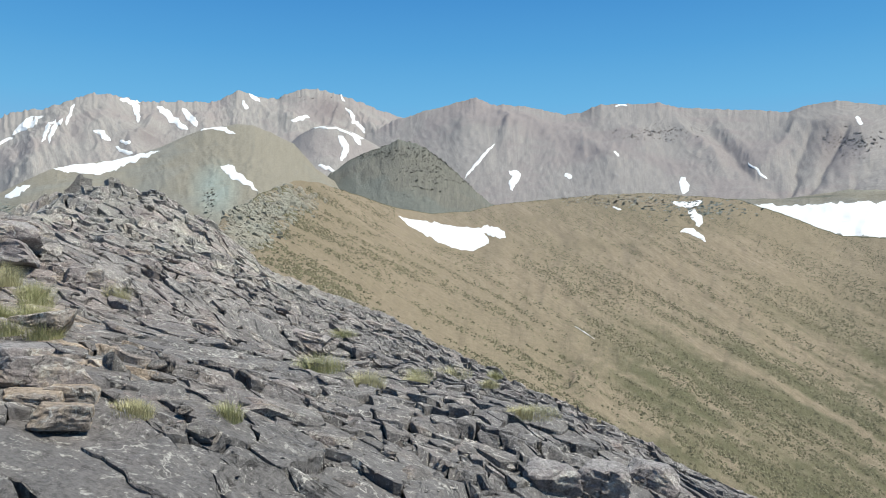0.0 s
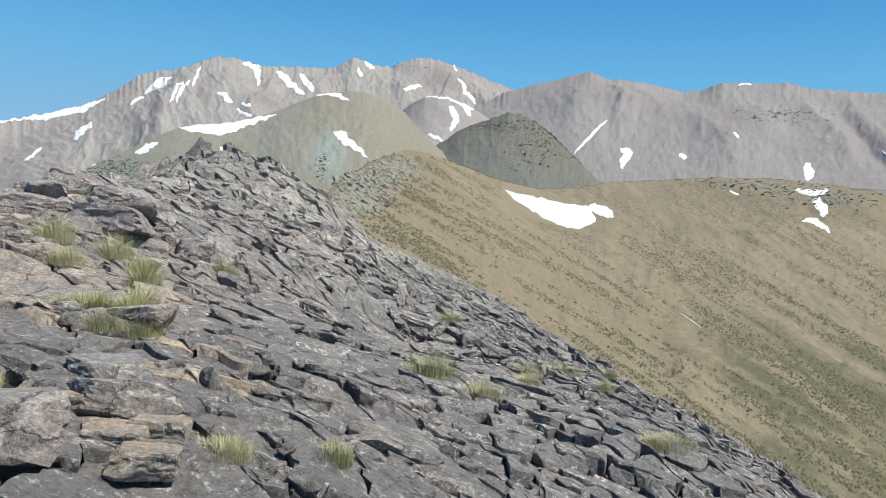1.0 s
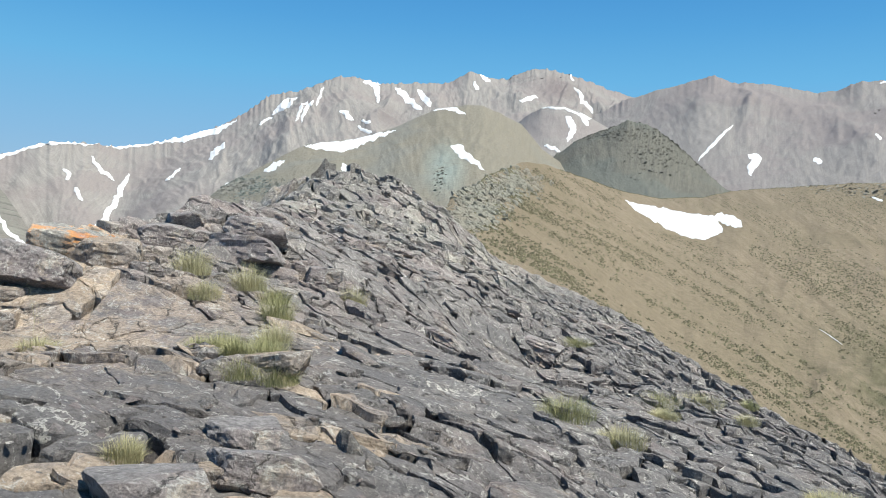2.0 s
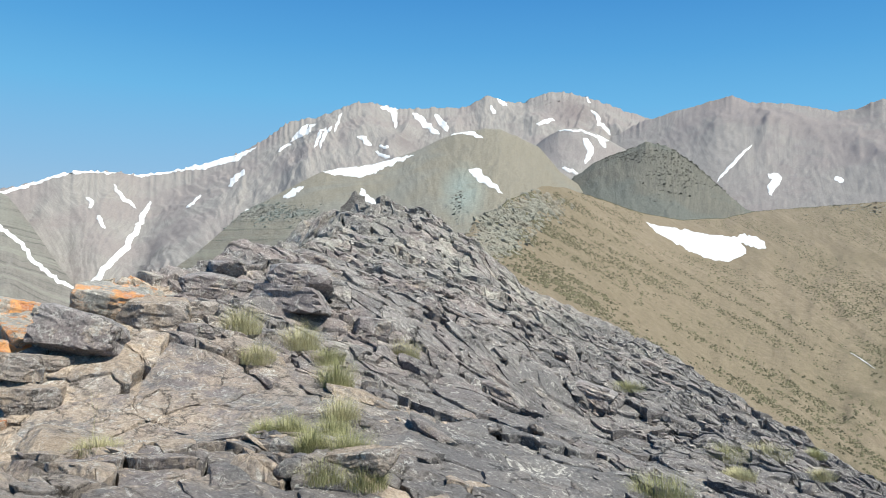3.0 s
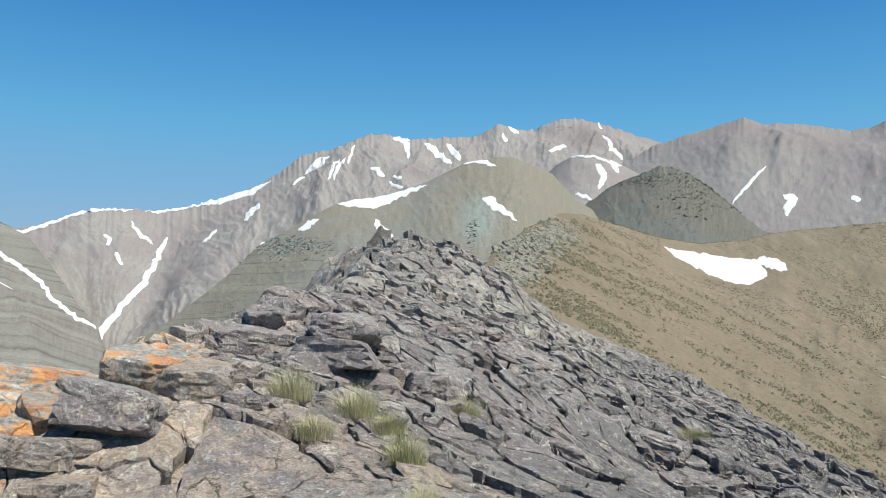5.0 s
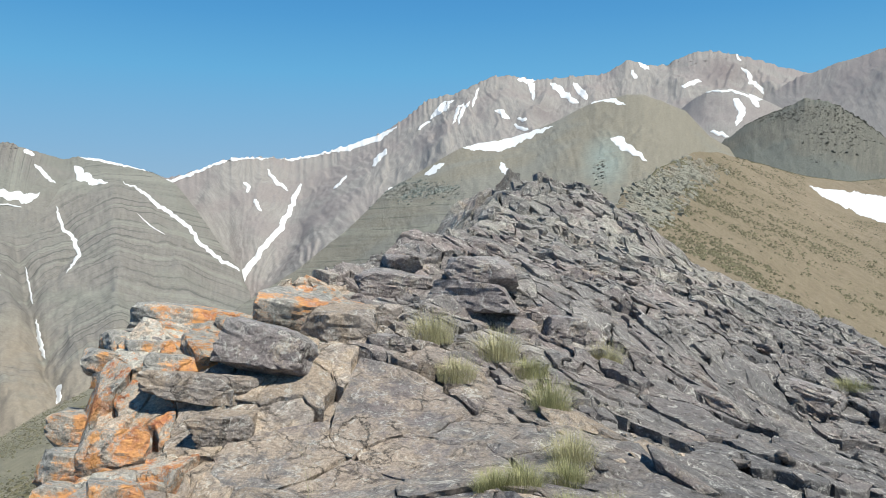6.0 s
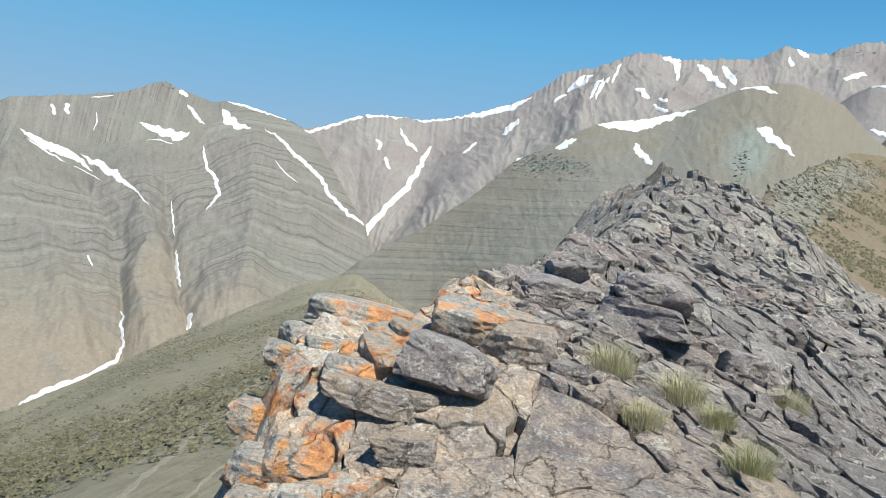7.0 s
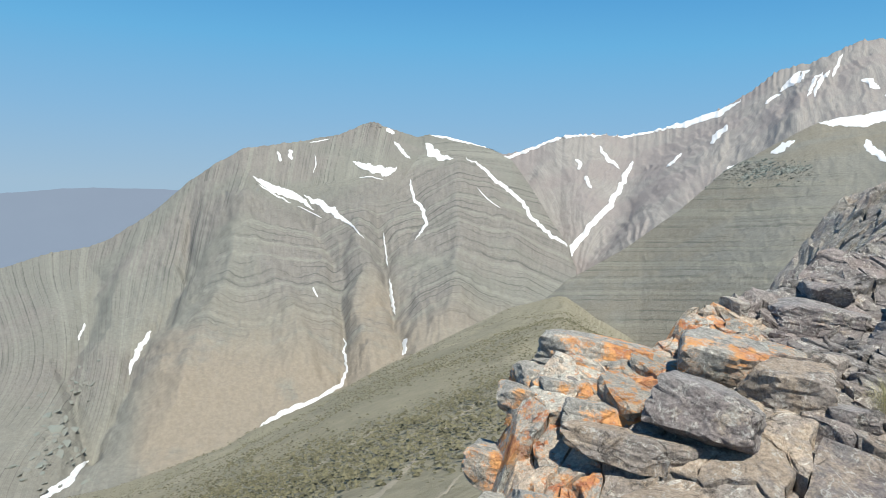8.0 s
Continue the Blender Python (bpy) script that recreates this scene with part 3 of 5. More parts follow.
dark_hill = landform(
    "hill", [(12, 3.4, 1000), (9.2, 4.95, 1000), (6.9, 6.6, 1000), (5.4, 7.3, 1000), (4.4, 7.65, 1000), (3.4, 8.15, 1000), (1.9, 7.85, 1000), (1.0, 7.29, 1000), (-0.7, 5.95, 1000), (-2.8, 4.06, 1000), (-3.6, 3.42, 1000), (-8, 1.8, 1000)],
    [(12, 0.5, 700), (-8, 0.5, 700)], DARK, "dark green-grey conical hill of scree and crags", step=0.08, rows=90, gully=0.014, gully_size=2.6, long=1.2, seed=31, jag=0.05, jag_size=0.4, bend=1.05, category="hill")
olive_hill = landform(
    "hill", [(46, -8.6, 620), (43.4, -6.2, 650), (39.4, -3.74, 700), (35.6, -0.73, 750), (32.7, 2.07, 800), (30.6, 3.34, 820), (28.5, 4.6, 840), (26.8, 5.5, 860), (23.4, 6.05, 900), (20.4, 7.07, 920), (18.6, 8.02, 940), (17.4, 8.55, 950), (15.1, 8.97, 950),
             (13.9, 8.94, 950), (12.7, 8.46, 950), (11.0, 7.69, 950), (9.4, 5.88, 950), (8.0, 5.0, 950), (5, 3, 950)],
    [(46, -13, 480), (38, -12, 450), (30, -9, 420), (20, -6, 400), (5, -4, 420)], OLIVE, "rounded olive-green hill with teal scree and snow patches", step=0.08, rows=130, gully=0.007, gully_size=3.0, lump=0.004, long=1.2, fans=lambda a, e: 1.3 - np.hypot((a - 16.6) / 1.6, (e - 4.3) / 1.9), seed=41, jag=0.03, bend=1.0, category="hill", beds=lambda a, e: 1.6 * e + 0.10 * a, bare=lambda a, e: np.clip((a - 23) / 5, 0, 1) * np.clip((3.6 - e) / 2, 0, 1))
foothill = landform(
    "hill", [(-12, 3.3, 760), (-17, 3.7, 740), (-21, 3.55, 720), (-24, 3.45, 700), (-26, 3.7, 700), (-28, 3.95, 700), (-31, 3.8, 700), (-45, 3.4, 700)],
    [(-12, -1.0, 480), (-45, -1.5, 470)], OLIVE, "low olive foothill holding a broad snowfield", step=0.1, rows=60, gully=0.02, seed=47, jag=0.03, category="hill")
tan_slope = landform(
    "hillside", [(21, -2.5, 90), (18, 0.2, 96), (16.4, 1.66, 104), (15.9, 2.6, 108), (14.3, 3.12, 116), (13.5, 3.95, 124), (11.9, 4.59, 140), (11.0, 5.05, 152), (9.4, 4.96, 175), (7.7, 4.44, 205), (5.7, 3.75, 240), (3.5, 3.08, 280), (1.0, 2.66, 315), (-2.0, 2.79, 345),
                 (-4.1, 3.33, 360), (-7.4, 3.61, 370), (-11.5, 3.98, 370), (-15.2, 4.04, 360), (-19.4, 3.63, 340), (-21.3, 3.39, 330), (-22.4, 2.97, 325), (-24.5, 2.16, 310), (-26.2, 1.37, 300), (-27.6, 0.86, 290), (-30.1, 0.7, 280), (-38, 0.0, 260), (-48, -2, 240)],
    [(21, -9, 60), (12, -12, 62), (5, -17, 62), (-8, -25, 64), (-25, -30, 70), (-48, -32, 80)], TAN, "tan scree hillside with rows of low tufts", step=0.1, rows=150, gully=0.006, gully_size=3.4, lean=1.5, long=5, rough=0.0, seed=53, jag=0.035, jag_size=0.7, bend=0.92, fans=lambda a, e: np.clip((-a - 6) / 12, 0, 1) * np.clip((-e - 3) / 6, 0, 1) * (0.85 + 1.0 * fractal((a - 1.9 * e) / 1.0, (e + 0.3 * a) / 5, 5, 0.65, 57)), category="hillside")

# far plateau at the edge of sight, its blue haze painted as an emitted colour
n = Nodes("painted_haze_glow", 1.0, 0.0)
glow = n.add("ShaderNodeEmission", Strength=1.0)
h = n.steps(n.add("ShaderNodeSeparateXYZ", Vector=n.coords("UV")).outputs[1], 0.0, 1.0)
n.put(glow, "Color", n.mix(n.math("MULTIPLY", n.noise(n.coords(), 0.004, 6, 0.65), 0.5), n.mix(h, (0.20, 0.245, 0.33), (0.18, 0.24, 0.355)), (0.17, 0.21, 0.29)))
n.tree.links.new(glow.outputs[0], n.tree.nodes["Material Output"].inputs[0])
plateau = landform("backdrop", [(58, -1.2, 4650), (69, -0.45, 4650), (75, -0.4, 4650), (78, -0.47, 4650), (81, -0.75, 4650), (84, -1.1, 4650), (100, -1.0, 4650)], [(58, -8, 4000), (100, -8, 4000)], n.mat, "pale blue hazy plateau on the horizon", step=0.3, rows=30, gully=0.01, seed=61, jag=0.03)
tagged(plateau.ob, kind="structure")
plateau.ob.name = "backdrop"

# ---- the ground: the flanks below the ridge, the valley floors and on to the horizon ----
az = np.arange(180, -180, -0.6)
rr = np.concatenate([np.geomspace(24, 700, 190), np.geomspace(730, 4700, 40)])[:, None]
EDGE = [(-180, -22, 420), (-40, -30, 300), (5, -14, 400), (12, -9, 450), (20, -9, 480), (30, -11, 480), (36, -11.5, 500), (40, -9.6, 520), (43.5, -7.2, 560), (47.6, -8.35, 520), (52.4, -10.8, 480), (55.9, -12.5, 460), (59.3, -14.3, 440), (61.7, -15.5, 430), (66.6, -17.3, 410), (68.2, -18.2, 400), (72.1, -19.4, 390), (75.9, -20.3, 380), (79.4, -20.6, 380), (92, -21, 380), (180, -22, 420)]
ee, ed = spread(EDGE, az, 1), spread(EDGE, az, 2)
ze = ed * np.tan(np.radians(ee))
z0 = 24 * np.tan(np.radians(np.minimum(ee - 9, -24)))
f = np.clip((rr - 24) / (ed - 24), 0, 1)
gz = z0 + (ze - z0) * f
gz = np.where(rr > ed, np.maximum(ze - (rr - ed) * 0.75, -480), gz)
gA = np.broadcast_to(az, gz.shape)
grise = np.degrees(np.arctan2(gz, rr))
gx, gy = -np.sin(np.radians(gA)) * rr, np.cos(np.radians(gA)) * rr
gz = gz + np.clip(f * 4, 0, 1) * np.clip((1 - f) * 4, 0.12, 1) * (3.2 * fractal(gx / 60, gy / 60, 5, 0.5, 71) + 1.2 * (ridged((gA + 2.4 * grise) / 5, grise / 12, 4, 0.45, 73) - 0.8))
ground = tagged(sheet("ground", gx, gy, gz + EYE, TURF, ((gA + 2.4 * grise) / 10, grise / 10), closed=True), "olive turf slope falling into a mountain valley", "ground", kind="structure")

flank = Landform()
flank.ob, flank.az, flank.r, flank.z, flank.rise = ground, az, rr[:190] + 0 * gA[:190], gz[:190], np.degrees(np.arctan2(gz[:190], rr[:190] + 0 * gA[:190]))
TRACK = hillside("bare_earth_track", (0.36, 0.32, 0.255), (0.44, 0.40, 0.325), (0.40, 0.35, 0.28), (20, 4), 0.05, bump=0.2)
for line in (((61.8, -21.6, 0.22), (58.3, -19.5, 0.26), (54.5, -17.2, 0.24), (51.5, -14.9, 0.2), (48.9, -13.0, 0.14)), ((57.0, -21.5, 0.14), (53.9, -19.2, 0.18), (50.8, -17.1, 0.12)), ((66.0, -20.5, 0.1), (61.0, -18.0, 0.14), (56.0, -15.4, 0.1))):
    tagged(strip(flank, "track", TRACK, *line), "pale worn track crossing the olive slope", "track", kind="structure")

# name of the landform, then (bearing, rise, breadth) along the middle of the patch, in degrees
snow_patch(range_a, (29.47, 7.45, 0.15), (28.50, 8.25, 0.45), (28.11, 8.68, 0.15))
snow_patch(range_a, (27.68, 7.06, 0.19), (27.34, 8.08, 0.30), (26.94, 8.66, 0.15))
snow_patch(range_a, (26.19, 8.27, 0.19), (25.99, 9.10, 0.22), (25.71, 9.68, 0.15))
snow_patch(range_a, (24.50, 8.16, 0.22), (24.00, 7.77, 0.52), (23.51, 7.38, 0.22))
snow_patch(range_a, (22.93, 10.20, 0.30), (22.21, 10.10, 0.37), (21.48, 10.19, 0.22))
snow_patch(range_a, (21.99, 10.04, 0.60), (21.74, 9.29, 0.37), (21.77, 8.71, 0.19))
snow_patch(range_a, (20.45, 9.99, 0.37), (19.89, 9.40, 0.56), (19.25, 8.89, 0.52), (18.41, 8.54, 0.34))
snow_patch(range_a, (18.75, 9.97, 0.30), (18.26, 9.22, 0.56), (17.84, 8.69, 0.37))
snow_patch(range_a, (14.67, 10.66, 0.22), (14.35, 10.04, 0.34))
snow_patch(range_a, (14.35, 11.27, 0.26), (13.88, 10.86, 0.41), (13.48, 10.59, 0.15))
snow_patch(range_a, (12.59, 10.95, 0.15), (11.86, 11.18, 0.15))
snow_patch(range_a, (11.25, 9.35, 0.22), (10.43, 9.54, 0.37), (9.90, 9.68, 0.19))
snow_patch(dome, (10.02, 8.98, 0.15), (7.75, 8.87, 0.19), (5.66, 8.13, 0.19))
snow_patch(range_a, (7.71, 11.44, 0.15), (7.33, 10.84, 0.15))
snow_patch(range_a, (7.25, 10.44, 0.22), (6.71, 9.63, 0.34), (5.83, 8.58, 0.26))
snow_patch(dome, (7.75, 8.38, 0.45), (7.25, 7.65, 0.63), (7.50, 6.49, 0.30))
snow_patch(dome, (7.00, 8.97, 0.37), (6.58, 8.40, 0.52), (6.16, 7.67, 0.30))
snow_patch(dome, (9.28, 6.21, 0.19), (8.66, 5.97, 0.34), (8.08, 5.77, 0.19))
snow_patch(range_a, (22.93, 7.41, 0.22), (22.21, 7.38, 0.30))
snow_patch(range_a, (23.19, 7.02, 0.22), (22.10, 6.61, 0.30))
snow_patch(olive_hill, (27.01, 5.31, 0.25), (25.47, 5.53, 0.76), (23.90, 5.52, 0.93), (22.93, 5.95, 0.68), (21.55, 6.48, 0.42), (20.37, 6.92, 0.17))
snow_patch(olive_hill, (29.86, 3.38, 0.25), (29.15, 3.70, 0.55), (28.43, 4.28, 0.21))
snow_patch(olive_hill, (16.21, 5.96, 0.34), (15.66, 5.65, 0.85), (14.87, 5.07, 0.59), (13.60, 4.28, 0.17))
snow_patch(olive_hill, (17.64, 8.50, 0.21), (16.83, 8.74, 0.30), (15.86, 8.62, 0.34), (15.19, 8.25, 0.17))
snow_patch(olive_hill, (24.12, 4.30, 0.34), (23.99, 3.84, 0.55), (23.43, 3.31, 0.51), (22.88, 2.86, 0.42))
snow_patch(tan_slope, (3.34, 2.41, 0.17), (1.86, 1.78, 0.85), (0.16, 1.23, 1.53), (-1.53, 0.80, 1.95), (-2.80, 0.68, 1.87), (-3.43, 0.63, 1.44))
snow_patch(tan_slope, (-2.80, 1.44, 0.59), (-3.86, 1.31, 0.85), (-4.49, 1.18, 0.68), (-4.78, 0.93, 0.21))
snow_patch(tan_slope, (-16.65, 3.32, 0.25), (-17.88, 3.18, 0.51), (-18.76, 3.33, 0.34))
snow_patch(tan_slope, (-17.88, 2.78, 0.59), (-18.50, 2.21, 0.64), (-18.50, 1.57, 0.42))
snow_patch(tan_slope, (-17.23, 1.25, 0.25), (-18.04, 1.21, 0.47), (-19.03, 0.60, 0.25))
snow_patch(tan_slope, (-9.75, -5.67, 0.05), (-10.48, -6.11, 0.08), (-11.22, -6.58, 0.04))
snow_patch(tan_slope, (-12.48, 3.10, 0.13), (-13.16, 2.89, 0.17))
snow_patch(range_b, (-1.61, 5.32, 0.17), (-2.80, 6.62, 0.25), (-3.86, 7.82, 0.17))
snow_patch(range_b, (-4.91, 5.77, 0.34), (-5.54, 5.51, 0.68), (-5.12, 4.93, 0.59), (-5.25, 4.34, 0.25))
snow_patch(range_b, (-9.12, 5.63, 0.34), (-9.58, 5.25, 0.42))
snow_patch(range_b, (-17.30, 5.13, 0.42), (-17.50, 4.48, 0.72), (-17.57, 3.95, 0.51))
snow_patch(range_b, (-12.64, 7.16, 0.17), (-13.00, 6.78, 0.21))
snow_patch(range_b, (-21.74, 6.00, 0.13), (-22.36, 5.43, 0.17), (-22.98, 4.83, 0.21))
snow_patch(range_b, (-28.51, 8.72, 0.25), (-28.64, 8.09, 0.30))
snow_patch(range_b, (-12.68, 10.39, 0.13), (-13.56, 10.35, 0.13))
snow_patch(foothill, (-21.56, 3.11, 0.17), (-23.09, 2.81, 0.59), (-25.20, 2.34, 1.44), (-27.25, 2.03, 2.37), (-30.12, 1.91, 2.63), (-32.95, 1.78, 2.54), (-35.28, 1.76, 1.27))
snow_patch(range_a, (31.81, 6.88, 0.19), (33.31, 5.97, 0.49), (35.16, 5.43, 0.56), (37.45, 4.90, 0.34), (39.40, 4.40, 0.37), (40.43, 4.39, 0.22))
snow_patch(range_a, (40.92, 4.47, 0.19), (43.84, 4.34, 0.30), (45.87, 3.56, 0.30), (47.50, 2.81, 0.26), (49.16, 2.31, 0.15))
snow_patch(range_a, (27.69, 8.86, 0.15), (28.57, 8.01, 0.45), (29.28, 7.54, 0.22))
snow_patch(range_a, (26.47, 8.73, 0.19), (27.03, 8.00, 0.34), (27.31, 7.02, 0.15))
snow_patch(range_a, (29.40, 7.29, 0.19), (30.28, 6.63, 0.22))
snow_patch(range_a, (32.64, 5.23, 0.30), (33.30, 4.30, 0.49), (33.73, 3.94, 0.19))
snow_patch(range_a, (31.46, 2.48, 0.30), (32.58, 2.11, 0.22))
snow_patch(range_a, (35.55, 3.21, 0.22), (36.54, 2.24, 0.19))
snow_patch(range_a, (41.37, 3.60, 0.19), (40.52, 2.64, 0.34), (39.88, 2.00, 0.15))
snow_patch(range_a, (39.00, 2.63, 0.49), (39.63, 0.78, 0.41), (40.37, -0.64, 0.49), (41.92, -2.39, 0.45), (42.61, -3.46, 0.52), (43.15, -4.40, 0.67), (43.61, -5.17, 0.37))
snow_patch(range_a, (42.99, 2.67, 0.30), (42.67, 1.94, 0.37))
snow_patch(range_a, (42.29, 1.45, 0.37), (41.80, 0.56, 0.22))
snow_patch(west_mountain, (51.10, 2.59, 0.13), (49.56, 1.76, 0.23), (48.69, 0.86, 0.30), (46.96, -0.47, 0.30), (45.87, -1.91, 0.30), (44.57, -2.95, 0.30), (43.38, -3.78, 0.40))
snow_patch(west_mountain, (57.03, 4.52, 0.36), (56.43, 4.17, 0.23))
snow_patch(west_mountain, (56.42, 3.63, 0.20), (55.77, 2.91, 0.30), (55.17, 2.43, 0.13))
snow_patch(west_mountain, (54.15, 3.50, 0.43), (53.59, 2.89, 0.79), (52.74, 2.50, 0.46), (52.02, 2.40, 0.13))
snow_patch(west_mountain, (59.47, 1.99, 0.23), (58.38, 1.61, 0.60), (56.91, 1.37, 0.73), (56.16, 1.73, 0.20))
snow_patch(west_mountain, (66.61, 0.72, 0.20), (65.32, -0.10, 0.53), (64.0, -0.50, 0.66), (62.9, -1.05, 0.34), (62.2, -1.62, 0.12))
snow_patch(west_mountain, (63.0, -0.62, 0.14), (61.9, -1.10, 0.50), (60.9, -1.72, 0.60), (60.2, -2.25, 0.34), (59.33, -2.80, 0.14), (58.43, -3.65, 0.08))
snow_patch(west_mountain, (66.2, 0.15, 0.08), (64.9, -0.65, 0.14), (63.9, -1.15, 0.10))
snow_patch(west_mountain, (63.4, -1.35, 0.07), (62.3, -1.85, 0.12), (61.6, -2.2, 0.07))
snow_patch(west_mountain, (62.6, 3.30, 0.07), (62.0, 3.42, 0.09), (61.2, 3.62, 0.06))
snow_patch(west_mountain, (59.0, 0.85, 0.07), (58.0, 0.95, 0.12), (57.2, 0.75, 0.07))
snow_patch(west_mountain, (62.2, 2.4, 0.07), (62.1, 1.7, 0.10), (62.3, 1.1, 0.05))
snow_patch(west_mountain, (50.2, 0.4, 0.06), (49.3, -0.5, 0.10), (48.4, -1.1, 0.06))
snow_patch(west_mountain, (64.80, 2.58, 0.20), (64.67, 1.85, 0.26))
snow_patch(west_mountain, (63.95, 2.74, 0.36), (63.86, 2.00, 0.26))
snow_patch(west_mountain, (55.26, 0.83, 0.17), (54.84, -0.50, 0.23), (54.19, -1.41, 0.30), (53.86, -2.41, 0.26), (54.68, -3.62, 0.10))
snow_patch(west_mountain, (56.51, -6.58, 0.13), (56.25, -8.13, 0.30), (56.01, -9.22, 0.20))
snow_patch(west_mountain, (55.16, -10.96, 0.40), (55.38, -12.21, 0.30))
snow_patch(west_mountain, (57.10, -3.18, 0.10), (56.70, -5.61, 0.13))
snow_patch(west_mountain, (59.79, -11.02, 0.30), (59.62, -13.16, 0.17), (59.89, -14.39, 0.30), (61.80, -15.43, 0.43), (64.29, -16.34, 0.43), (66.41, -17.52, 0.17))
snow_patch(west_mountain, (73.53, -10.24, 0.30), (74.31, -11.61, 0.43), (74.98, -13.19, 0.20))
snow_patch(west_mountain, (77.70, -9.60, 0.17), (78.12, -10.72, 0.17))
snow_patch(west_mountain, (77.56, -18.56, 0.26), (78.81, -19.77, 0.60), (80.54, -20.59, 0.53))
snow_patch(west_mountain, (62.24, -7.30, 0.17), (61.85, -8.04, 0.13))
snow_patch(west_mountain, (53.75, 4.13, 0.17), (50.88, 3.72, 0.23), (47.93, 3.05, 0.20))

# ---- the rocky ridge underfoot ----
CREST = [(-3.6, -12.0), (-4.8, 0.0), (-4.9, 2.6), (-5.4, 4.3), (-6.85, 5.7), (-7.85, 6.8), (-8.25, 8.0), (-8.3, 9.5), (-8.35, 12.0), (-8.9, 15.5), (-10.8, 21.0), (-12.8, 26.0), (-13.7, 29.0), (-13.9, 32.0), (-14.5, 38.0), (-15.0, 60.0)]  # left brink, (x, y)
BRINK = [(16.0, -12.0), (12.0, 2.0), (9.0, 10.0), (6.4, 14.0), (4.0, 19.0), (2.0, 25.0), (-1.0, 33.0), (-4.0, 41.0), (-7.0, 60.0)]  # right brink, beyond which the slope steepens
# (x, y, rise, reach) of swells and hollows on the slope
SWELLS = [(-8.3, 8.2, -0.3, 0.9), (-8.4, 9.3, -0.42, 0.9), (-6.3, 4.7, -1.23, 1.4), (-8.0, 6.2, -1.33, 1.3), (-6.6, 6.6, -0.41, 1.2), (-5.2, 6.6, -0.51, 1.3), (-3.6, 6.4, 0.07, 1.6), (-1.6, 4.4, 0.25, 1.6), (0.2, 7.0, 0.22, 2.2), (-8.1, 8.4, -0.46, 1.2), (-6.2, 8.4, -0.15, 1.2), (-4.3, 9.2, -0.22, 1.8), (-2.0, 8.0, 0.09, 1.8), (1.6, 9.0, 0.55, 2.4), (-8.0, 10.6, -0.51, 1.6), (-5.6, 11.0, -0.17, 1.2), (-6.2, 13.0, 0.34, 1.6), (-8.6, 15.0, 0.04, 2.4), (-2.8, 14.6, -0.64, 2.8), (1.4, 15.0, 0.31, 3.5), (-5.0, 16.0, 0.47, 2.0), (-7.5, 24.0, 0.37, 4.0)]


def ridge_height(x, y):
    """The ridge without its broken surface."""
    z = 0.17 - 0.362 * x - 0.08 * y
    for sx, sy, rise, reach in SWELLS:
        z = z + rise * np.exp(-((x - sx) ** 2 + (y - sy) ** 2) / reach ** 2)
    left = np.interp(y, [p[1] for p in CREST], [p[0] for p in CREST]) - x
    right = x - np.interp(y, [p[1] for p in BRINK], [p[0] for p in BRINK])
    z = z - 0.36 * np.maximum(left, 0) - np.interp(y, [13, 20], [2.2, 0.75]) * np.maximum(left - 0.2, 0) ** 1.05
    z = z - 0.5 * np.log1p(np.exp(np.clip(right * 1.6, -30, 30))) / 1.6
    beyond = np.maximum(y - 36 - 0.4 * (x + 14), 0)
    z = z - 0.35 * beyond
    knob = np.interp(x, [-20, -17, -16, -15, -14, -13, -12, -11.3, -10.1, -9, -7, -3], [-3.0, 1.4, 2.6, 3.2, 3.6, 3.85, 3.85, 3.6, 2.95, 2.4, 0.9, -1.1])
    w = np.exp(-((y - 30) / 3.6) ** 4 - ((x + 12.2) / 4.6) ** 6)
    return z * (1 - w) + knob * w


# broad slabs with few cracks: x, y, reach, half the breadth of the plates there
CALM = [(-5.2, 7.0, 1.4, 0.80), (-6.9, 8.5, 0.5, 0.45), (-2.6, 8.0, 1.4, 0.66), (-1.6, 3.2, 0.9, 0.36), (-0.5, 4.6, 0.8, 0.32), (-7.6, 7.4, 0.8, 0.30), (-3.5, 10.8, 1.1, 0.50), (-1.2, 11.8, 1.2, 0.55), (-5.6, 13.6, 1.1, 0.50), (0.9, 9.0, 0.9, 0.42), (-3.3, 4.6, 0.7, 0.34), (-3.0, 14.5, 1.3, 0.6), (-6.5, 18.0, 1.6, 0.65)]


def plates(x, y, seed, step, fall, roll, soft):
    """Tilted plates that meet in short ramps: heights, each plate's random number and the distance to its rim."""
    d = slabs(x, y, seed)
    high = [step * (ra - 0.5) - fall * dy + roll * (rb - 0.5) * dx for dx, dy, ra, rb in (d[0:4], d[5:9])]
    w = 0.5 + 0.5 * np.clip(d[4] / soft, 0, 1)
    return high[0] * w + high[1] * (1 - w), d[3], d[4]


